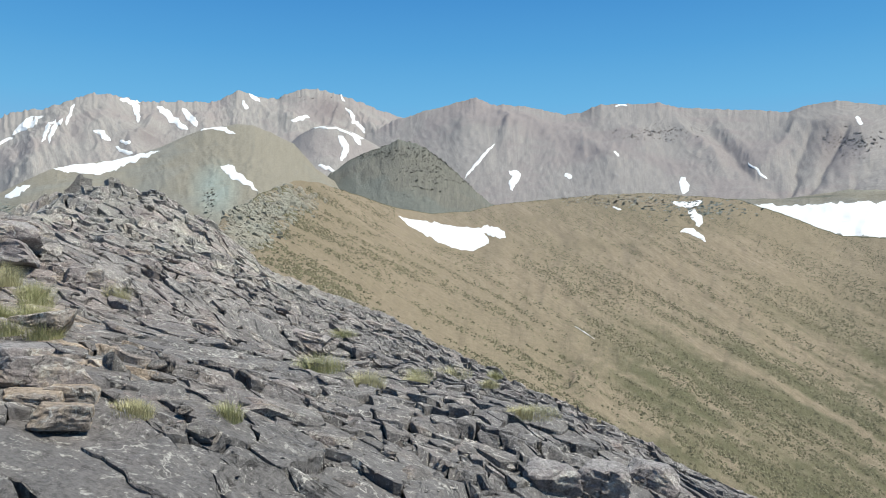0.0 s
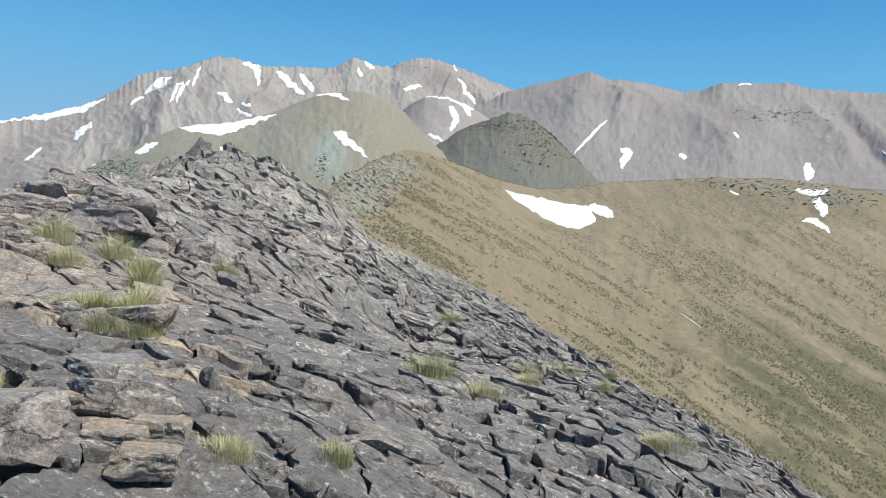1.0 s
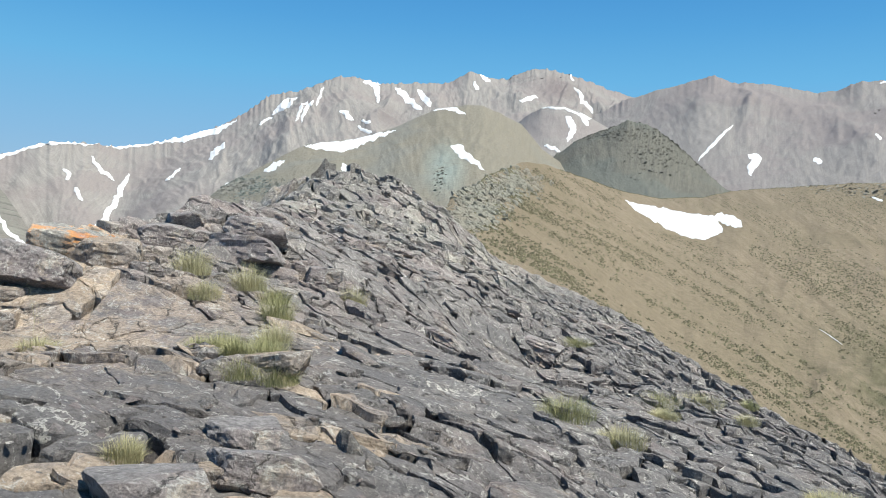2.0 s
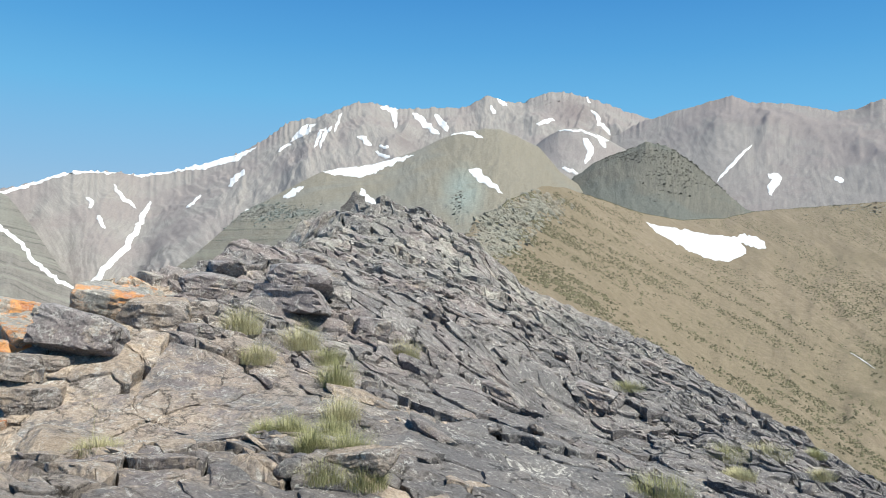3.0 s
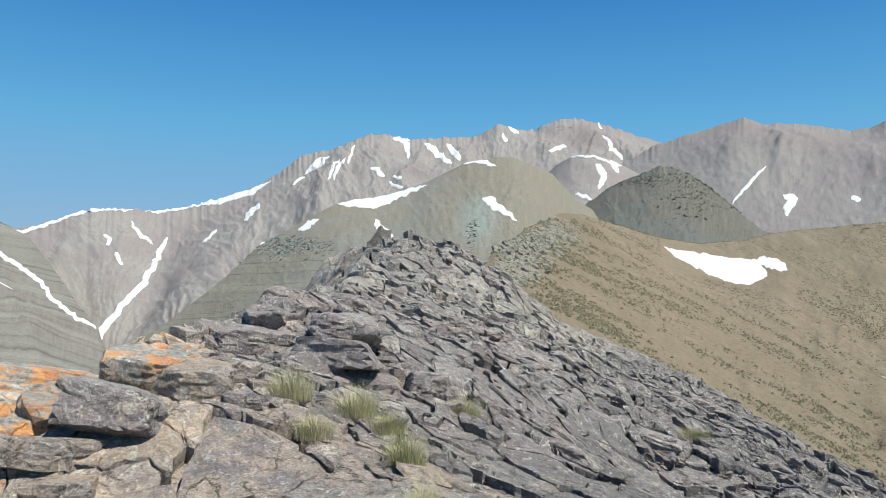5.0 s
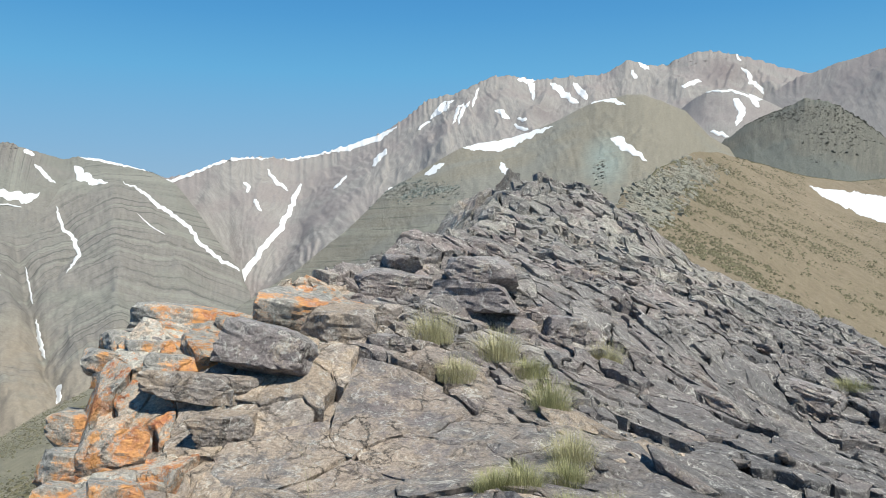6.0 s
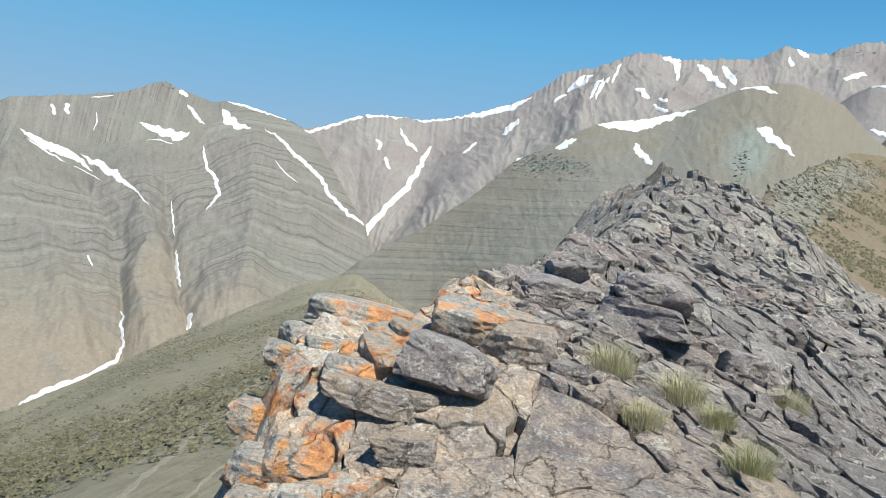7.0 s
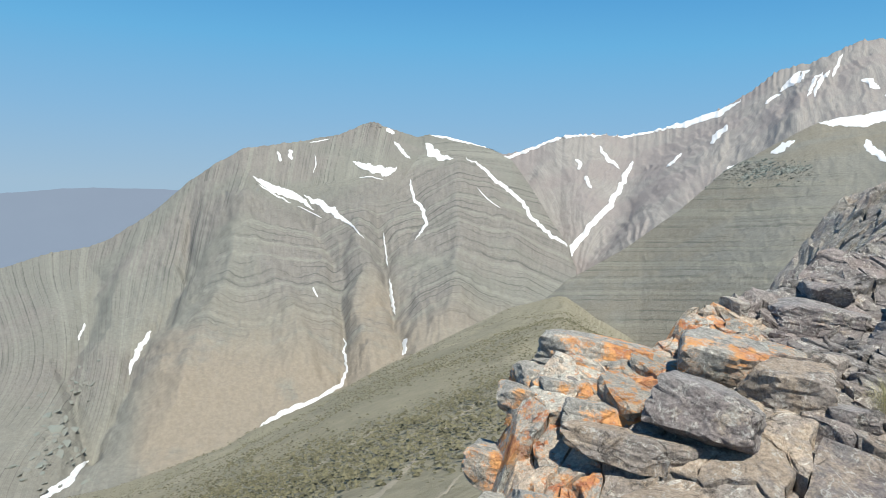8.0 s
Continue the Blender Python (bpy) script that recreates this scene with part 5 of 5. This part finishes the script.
while count < 240:
    y = 3.6 + 24 * rng.random() ** 1.4
    x = -0.28 * y - 3 + rng.uniform(-4.5, 1.0) + 9.5 * rng.random() ** 1.2
    if inside(x, y) and fractal(np.array([x / 2.2]), np.array([y / 2.2]), 3, 0.5, 77)[0] > rng.uniform(-0.5, 0.3):
        lie("stone", stone_shapes[rng.randrange(9)], x, y, 0.04 + 0.12 * rng.random() ** 2.4 + 0.004 * y, 0.15, rng.uniform(0, 360), 14, rng, "small broken grey slate stone on the slope", "stones strewn over the ridge")
        count += 1
count = 0
while count < 80:
    x, y = rng.uniform(-16.5, -3.5), rng.uniform(16, 33)
    knob = math.exp(-((x + 13.6) ** 2 / 7 + (y - 29.5) ** 2 / 8))
    if rng.random() < 0.12 + knob and inside(x, y):
        lie("crag_block", stone_shapes[rng.randrange(9)], x, y, rng.uniform(0.12, 0.3), 0.3, rng.uniform(0, 360), 22, rng, "jagged grey rock block of the knob along the ridge", "blocks of the rocky knob")
        count += 1
count = 0
while count < 14:
    x, y = rng.uniform(-8.9, -6.4), rng.uniform(5.5, 10.0)
    if inside(x, y) and x < -6.9 - 0.12 * (y - 6):
        ob = lie("slab", lichen_shapes[rng.randrange(6)], x, y, rng.uniform(0.18, 0.48), 0.08, rng.gauss(40, 35), 9, rng, "slate slab with orange lichen", "")
        m = ob.matrix_world.copy()
        del ob["category"]
        ob.parent = outcrop
        ob.matrix_basis = Matrix.Translation(-outcrop.location) @ m
        count += 1
count = 0
while count < 7:
    x, y = rng.uniform(-7.4, -3.4), rng.uniform(4.6, 8.6)
    if inside(x, y):
        lie("buff_slab", buff_shapes[rng.randrange(5)], x, y, rng.uniform(0.18, 0.5), 0.12, rng.gauss(30, 40), 7, rng, "buff weathered rock slab below the outcrop", "buff slabs of the ridge")
        count += 1


def shards(name, number, seed, area, size, material, label):
    """Broken chips of slate too many to count, laid along the foliation over a stretch of the ridge. area: x and y from and to."""
    rng = np.random.RandomState(seed)
    forms = []
    for k in range(14):
        bm = bmesh.new()
        for p in rng.normal(size=(11, 3)):
            bm.verts.new(Vector(p).normalized() * rng.uniform(0.75, 1.0))
        bmesh.ops.convex_hull(bm, input=bm.verts)
        bmesh.ops.delete(bm, geom=[v for v in bm.verts if not v.link_faces], context="VERTS")
        bm.verts.index_update()
        forms.append((np.array([v.co[:] for v in bm.verts]), np.array([[v.index for v in f.verts] for f in bm.faces])))
        bm.free()
    x = area[0] + (area[1] - area[0]) * rng.uniform(size=number * 4)
    y = area[2] + (area[3] - area[2]) * rng.uniform(size=number * 4) ** 1.3
    rough = fractal(x / 1.7, y / 1.7, 3, 0.6, 88) + 0.25 * np.clip((y - 8) / 10, 0, 1)
    keep = (x > np.interp(y, [p[1] for p in CREST], [p[0] for p in CREST]) + 0.1) & (x < np.interp(y, [p[1] for p in BRINK], [p[0] for p in BRINK]) + 3) & (np.hypot(x + 1.6, y - 1.4) > 2.4) & (rough > rng.uniform(-0.9, 0.6, size=number * 4))
    keep &= np.hypot(x + 5.8, y - 7.0) > 1.9
    x, y = x[keep][:number], y[keep][:number]
    z = rock_heights(x, y)
    verts, faces, base = [], [], 0
    for i in range(len(x)):
        co, tri = forms[i % 14]
        k = size * (0.35 + 1.4 * rng.uniform() ** 3) * (0.75 + 0.035 * y[i])
        m = pose(0, 0, 0, rng.normal(-4, 15), rng.normal(18, 13), 0) @ pose(0, 0, 0, 0, 0, rng.normal(18, 45))
        q = (co * np.array([1.0, rng.uniform(0.45, 0.8), rng.uniform(0.16, 0.45)]) * k) @ np.array(m.to_3x3()).T + np.array([x[i], y[i], z[i] - 0.16 * k])
        verts.append(q)
        faces.extend((tri + base).tolist())
        base += len(co)
    mesh = bpy.data.meshes.new(name)
    mesh.from_pydata(np.concatenate(verts).tolist(), [], faces)
    mesh.materials.append(material)
    return tagged(new(name, mesh), label, "rubble", kind="stuff")


shards("slate_rubble", 6500, 41, (-9, 6, 3.2, 20), 0.055, ROCK, "broken grey slate chips strewn over the ridge")
shards("slate_rubble", 3000, 42, (-17, 4, 15, 36), 0.11, ROCK, "coarse grey slate rubble along the far ridge")
shards("buff_rubble", 260, 43, (-8, -3.4, 4.6, 9), 0.09, BUFF, "buff rock chips below the outcrop")


# ---- grass ----
def tuft(x, y, height, breadth, material, label, blades=1100, stalks=0):
    """A tuft of bent blades on the rock."""
    rng = random.Random(int(x * 1000 + y * 77))
    verts, faces = [], []

    def blade(bx, by, bz, h, w, way, bend):
        side = Vector((-way.y, way.x, 0)) * w
        base = len(verts)
        for k, f in enumerate((0, 0.4, 0.75, 1.0)):
            c = Vector((bx, by, bz)) + Vector((way.x * bend * f * f * h, way.y * bend * f * f * h, h * f * (1 - 0.25 * bend * f)))
            if f < 1:
                verts.extend([c - side * (1 - f * 0.7), c + side * (1 - f * 0.7)])
            else:
                verts.append(c)
        faces.extend([(base, base + 1, base + 3, base + 2), (base + 2, base + 3, base + 5, base + 4), (base + 4, base + 5, base + 6)])

    for _ in range(blades):
        a, q = rng.uniform(0, 6.283), rng.random() ** 0.6
        bx, by = math.cos(a) * q * breadth * 0.5, math.sin(a) * q * breadth * 0.5
        out = a + rng.gauss(0, 0.7)
        blade(bx, by, -0.03, height * rng.uniform(0.35, 1.05) * (1 - 0.4 * q), 0.0012, Vector((math.cos(out), math.sin(out), 0)), rng.uniform(0.1, 0.75) * (0.5 + q))
    for _ in range(stalks):
        a = rng.uniform(0, 6.283)
        blade(rng.gauss(0, 0.03), rng.gauss(0, 0.03), 0, height * rng.uniform(2.0, 3.1), 0.0014, Vector((math.cos(a), math.sin(a), 0)), 0.15)
    mesh = bpy.data.meshes.new("grass_tuft")
    mesh.from_pydata([v[:] for v in verts], [], faces)
    mesh.materials.append(material)
    ob = new("grass_tuft", mesh)
    ob.matrix_world = pose(x, y, rock_at(x, y) - 0.01)
    return tagged(ob, label, "grass", "grass tufts between the rocks")


tuft(-5.98, 9.07, 0.51, 0.45, STRAW, "dry yellow-green grass tuft in a rock crack")
tuft(-5.34, 8.38, 0.31, 0.35, STRAW, "dry yellow-green grass tuft in a rock crack")
tuft(-5.06, 9.38, 0.30, 0.41, GRASS, "green grass tuft growing between slate slabs")
tuft(-4.47, 8.43, 0.47, 0.34, GRASS, "green grass tuft growing between slate slabs")
tuft(-3.44, 5.93, 0.23, 0.22, GRASS, "green grass tuft growing between slate slabs")
tuft(-3.21, 5.98, 0.28, 0.32, GRASS, "green grass tuft growing between slate slabs")
tuft(-4.43, 5.16, 0.17, 0.28, STRAW, "dry yellow-green grass tuft in a rock crack", stalks=7)
tuft(-1.34, 8.35, 0.30, 0.56, GRASS, "green grass tuft growing between slate slabs")
tuft(-0.52, 14.90, 0.37, 0.80, GRASS, "green grass tuft growing between slate slabs")
tuft(-2.25, 17.25, 0.27, 0.70, GRASS, "green grass tuft growing between slate slabs")
tuft(0.20, 15.67, 0.34, 0.85, STRAW, "dry yellow-green grass tuft in a rock crack")
tuft(-3.19, 5.57, 0.17, 0.29, GRASS, "green grass tuft growing between slate slabs")
tuft(-2.96, 5.69, 0.17, 0.29, GRASS, "green grass tuft growing between slate slabs")
tuft(-1.64, 4.03, 0.14, 0.24, STRAW, "dry yellow-green grass tuft in a rock crack")
tuft(-1.26, 4.46, 0.16, 0.20, GRASS, "green grass tuft growing between slate slabs")
tuft(-0.81, 8.03, 0.26, 0.44, STRAW, "dry yellow-green grass tuft in a rock crack")
tuft(-0.46, 12.26, 0.23, 0.43, STRAW, "dry yellow-green grass tuft in a rock crack")
tuft(0.81, 8.04, 0.16, 0.28, STRAW, "dry yellow-green grass tuft in a rock crack")
tuft(1.16, 17.01, 0.28, 0.37, GRASS, "green grass tuft growing between slate slabs")
tuft(-1.14, 3.05, 0.11, 0.23, STRAW, "dry yellow-green grass tuft in a rock crack")
tuft(0.90, 14.68, 0.24, 0.42, STRAW, "dry yellow-green grass tuft in a rock crack")
tuft(0.96, 8.11, 0.15, 0.62, STRAW, "dry yellow-green grass tuft in a rock crack")
tuft(-1.71, 4.13, 0.09, 0.25, STRAW, "dry yellow-green grass tuft in a rock crack")
tuft(-2.66, 3.81, 0.14, 0.17, STRAW, "dry yellow-green grass tuft in a rock crack")
tuft(-0.43, 12.77, 0.19, 0.45, STRAW, "dry yellow-green grass tuft in a rock crack")
tuft(-4.10, 6.47, 0.21, 0.24, GRASS, "green grass tuft growing between slate slabs")
tuft(-3.97, 6.58, 0.25, 0.28, GRASS, "green grass tuft growing between slate slabs")
tuft(-3.85, 7.07, 0.22, 0.27, GRASS, "green grass tuft growing between slate slabs")
tuft(-4.85, 11.33, 0.44, 0.42, STRAW, "dry yellow-green grass tuft in a rock crack")
tuft(-5.38, 9.36, 0.46, 0.44, STRAW, "dry yellow-green grass tuft in a rock crack")
tuft(-3.92, 7.37, 0.35, 0.33, STRAW, "dry yellow-green grass tuft in a rock crack")


# ---- crags and shrubs on the slopes beyond ----
def crag(L, bearing, rise, wide, tall, number, size, material, label, seed, dip=0.35, long=(0.6, 1.4), deep=(0.6, 1.2), tall_of=(0.22, 0.5), sunk=0.4):
    """A cluster of jagged blocks on a slope; bearing, rise, wide and tall in degrees, size in metres."""
    rng = np.random.RandomState(seed)
    verts, faces, count = [], [], 0
    forms = []
    for k in range(6):
        base = stone(seed + 40 * k, (1, 1, 1), 2, 0.8, 8, 0.5)
        forms.append((np.array([v.co[:] for v in base.verts]), np.array([[v.index for v in f.verts] for f in base.faces])))
        base.free()
    a, e = rng.normal(bearing, wide / 2, number), rng.normal(rise, tall / 2, number)
    r, z = on_slope(L, a, e)
    for i in range(number):
        co, tri = forms[i % 6]
        k = size * (0.3 + 1.5 * rng.uniform() ** 2.5) * np.array([rng.uniform(*long), rng.uniform(*deep), rng.uniform(*tall_of)])
        t = np.radians(bearing) + rng.normal(0, 0.7)
        p = co * k
        p[:, 2] += (dip + rng.normal(0, 0.25)) * p[:, 0] + rng.normal(0, 0.25) * p[:, 1]
        p = np.stack([p[:, 0] * np.cos(t) - p[:, 1] * np.sin(t), p[:, 0] * np.sin(t) + p[:, 1] * np.cos(t), p[:, 2] - sunk * k[2]], 1)
        verts.append(p + np.array([-np.sin(np.radians(a[i])) * r[i], np.cos(np.radians(a[i])) * r[i], z[i] + EYE]))
        faces.append(tri + count)
        count += len(co)
    mesh = bpy.data.meshes.new("crag")
    mesh.from_pydata(np.concatenate(verts).tolist(), [], np.concatenate(faces).tolist())
    mesh.materials.append(material)
    ob = tagged(new("crag", mesh), label, kind="stuff")
    ob.parent = L.ob
    return ob


def shrubs(name, places, size, label, seed):
    """Low cushion plants, too many to count, as one mesh of small uneven domes."""
    rng = np.random.RandomState(seed)
    ring = np.array([(math.cos(k * 1.2566), math.sin(k * 1.2566), 0) for k in range(5)] + [(0.2, 0, 0.75)])
    number = len(places)
    k = size * (0.45 + 1.3 * rng.uniform(size=(number, 1, 1)) ** 2)
    verts = ring * k * rng.uniform(0.7, 1.3, size=(number, 6, 1)) + places[:, None, :] - np.array([0, 0, 0.1]) * k
    fan = np.array([(i, (i + 1) % 5, 5) for i in range(5)])
    faces = (fan[None] + 6 * np.arange(number)[:, None, None]).reshape(-1, 3).tolist()
    mesh = bpy.data.meshes.new(name)
    mesh.from_pydata(verts.reshape(-1, 3).tolist(), [], faces)
    mesh.materials.append(SHRUB)
    return tagged(new(name, mesh), label, "shrub", kind="stuff")


PALE = hillside("pale_green_crag", (0.27, 0.265, 0.23), (0.40, 0.39, 0.335), (0.33, 0.30, 0.25), (20, 8), 0.1, bump=0.3)
TEAL = hillside("teal_grey_crag", (0.22, 0.24, 0.225), (0.29, 0.31, 0.285), (0.26, 0.25, 0.225), (20, 8), 0.03, bump=0.6)
crag(tan_slope, 13.6, 2.4, 2.0, 1.4, 1700, 0.42, PALE, "pale jagged rock crag above the tan hillside", 301, -0.2, (0.8, 1.7), (0.6, 1.2), (0.5, 1.1))
crag(tan_slope, 11.2, 3.6, 1.8, 0.9, 900, 0.42, PALE, "pale jagged rock crag above the tan hillside", 302, -0.2, (0.8, 1.7), (0.6, 1.2), (0.5, 1.1))
crag(tan_slope, 14.6, 0.8, 1.6, 0.9, 800, 0.42, PALE, "pale jagged rock crag above the tan hillside", 303, -0.2, (0.8, 1.7), (0.6, 1.2), (0.5, 1.1))
crag(tan_slope, -13.0, 3.5, 4.5, 0.5, 500, 0.8, PALE, "low grey rock band along the hillside crest", 304)
crag(tan_slope, -18.5, 2.9, 3.4, 0.7, 420, 0.75, TEAL, "low grey rock band along the hillside crest", 305)
crag(olive_hill, 31.2, 2.2, 1.9, 0.7, 900, 1.5, TEAL, "dark teal rock crag on the olive hill", 306, tall_of=(0.5, 1.1))
crag(olive_hill, 28.6, 2.3, 1.5, 0.6, 600, 1.4, TEAL, "dark teal rock crag on the olive hill", 307, tall_of=(0.5, 1.1))
crag(olive_hill, 17.0, 3.4, 0.45, 1.2, 130, 1.2, TEAL, "dark teal rock crag on the olive hill", 308)
crag(dark_hill, 0.8, 6.1, 2.6, 2.0, 900, 1.3, DARK, "dark rock outcrops on the conical hill", 309, tall_of=(0.4, 0.9))
crag(dark_hill, 4.6, 7.2, 3.0, 0.6, 500, 1.3, DARK, "dark rock outcrops on the conical hill", 310, tall_of=(0.4, 0.9))
CRAG = hillside("violet_grey_crag", (0.24, 0.218, 0.21), (0.32, 0.292, 0.28), (0.27, 0.242, 0.236), (20, 8), 0.01, bump=2)
crag(range_b, -15.4, 8.3, 2.6, 0.5, 260, 4.0, CRAG, "dark rock ribs on the violet-grey range", 311, tall_of=(0.6, 1.2))
crag(range_b, -28.4, 7.0, 2.2, 0.9, 260, 4.0, CRAG, "dark rock ribs on the violet-grey range", 312, tall_of=(0.6, 1.2))
crag(range_a, 10.0, 11.0, 3.0, 0.4, 50, 5, CRAG, "jagged grey rock ribs below the crest", 314)

crag(west_mountain, 79.8, -17.2, 1.8, 3.4, 130, 6, TEAL, "dark rock steps in the folded flank", 315)
crag(west_mountain, 77.9, -13.8, 1.0, 1.4, 50, 5, TEAL, "dark rock steps in the folded flank", 316)
crag(west_mountain, 58.0, 4.72, 0.5, 0.3, 40, 5, CRAG, "small dark rock cap at the summit", 317, tall_of=(0.6, 1.2))

rng = np.random.RandomState(8)
a, e = rng.uniform(-36, 15, 420000), 4.6 - 26 * rng.uniform(size=420000) ** 1.3
clump = fractal((a - 1.9 * e) / 0.9, (e + 0.3 * a) / 5.5, 5, 0.62, 91) + 0.5 * fractal(a / 0.25, e / 0.25, 3, 0.6, 92)
keep = clump > rng.uniform(-0.05, 0.9, len(a)) - 0.25 * np.clip((-a - 5) / 15, 0, 1) - 0.45 * np.exp(-((e - 2.6) / 1.3) ** 2)
keep &= (a < -5.2) | (a > 3.6) | (np.abs(e - 1.25 - 0.22 * a) > 1.15)
a, e = a[keep][:110000], e[keep][:110000]
r, z = on_slope(tan_slope, a, e)
shrubs("hillside_tufts", np.stack([-np.sin(np.radians(a)) * r, np.cos(np.radians(a)) * r, z + EYE], 1), 0.19, "low dark tufts in clumps on the tan hillside", 9)
k, i = rng.choice(np.flatnonzero((az > 36) & (az < 88)), 200000), 35 + (130 * rng.uniform(size=200000) ** 0.7).astype(int)
keep = (az[k] > 36) & (az[k] < 88) & (rr[i, 0] < ed[k])
k, i = k[keep], i[keep]
x, y = gx[i, k] + rng.uniform(-1.5, 1.5, len(k)), gy[i, k] + rng.uniform(-1.5, 1.5, len(k))
keep = rng.uniform(size=len(k)) < 0.5 + 0.6 * fractal(x / 30, y / 30, 4, 0.6, 93)
k, i, x, y = k[keep][:80000], i[keep][:80000], x[keep][:80000], y[keep][:80000]
shrubs("slope_shrubs", np.stack([x, y, gz[i, k] + EYE], 1), 0.15, "low dark cushion shrubs on the olive slope", 10)


# ---- the plates of the ridge ----
def lay_plates():
    """The plates before y = 13 one by one, nearest first, as parts of the ridge; the rest in joined meshes."""
    looks = {"slate": ROCK, "lichen": LICHEN, "buff": BUFF}
    rest = {key: ([], [], [0]) for key in looks}
    single = 0
    for k, points, faces in plate_meshes():
        x, y = float(_px[k]), float(_py[k])
        brow = x - float(np.interp(y, [p[1] for p in CREST], [p[0] for p in CREST]))
        chance = float(hashed(np.array(float(k)), np.array(1.0), 9))
        look_of = "slate"
        if 4.4 < y < 10.5 and brow < 0.3 + 0.55 * chance:
            look_of = "lichen"
        elif 4.6 < y < 8.6 and brow < 2.0 and chance < 0.75:
            look_of = "buff"
        elif 3.0 < y < 6.5 and x < -1.6 and chance < 0.3 and PLATES[k, 2] < 0.13:
            look_of = "buff"
        if single < 300 and y < 13 and x < 4:
            mesh = bpy.data.meshes.new("slab")
            mesh.from_pydata(points.tolist(), [], faces)
            mesh.materials.append(looks[look_of])
            for key, values in stains(points[:, 0], points[:, 1]).items():
                mesh.attributes.new(key, "FLOAT", "POINT").data.foreach_set("value", values.astype(np.float32))
            ob = new("slab", mesh)
            ob.parent = ridge
            single += 1
        else:
            P, F, base = rest[look_of]
            P.append(points)
            F.extend([tuple(q + base[0] for q in f) for f in faces])
            base[0] += len(points)
    for key, (P, F, base) in rest.items():
        if P:
            points = np.concatenate(P)
            mesh = bpy.data.meshes.new("slabs")
            mesh.from_pydata(points.tolist(), [], F)
            mesh.materials.append(looks[key])
            for name, values in stains(points[:, 0], points[:, 1]).items():
                mesh.attributes.new(name, "FLOAT", "POINT").data.foreach_set("value", values.astype(np.float32))
            ob = tagged(new("slabs", mesh), kind="stuff")
            ob.parent = ridge


lay_plates()
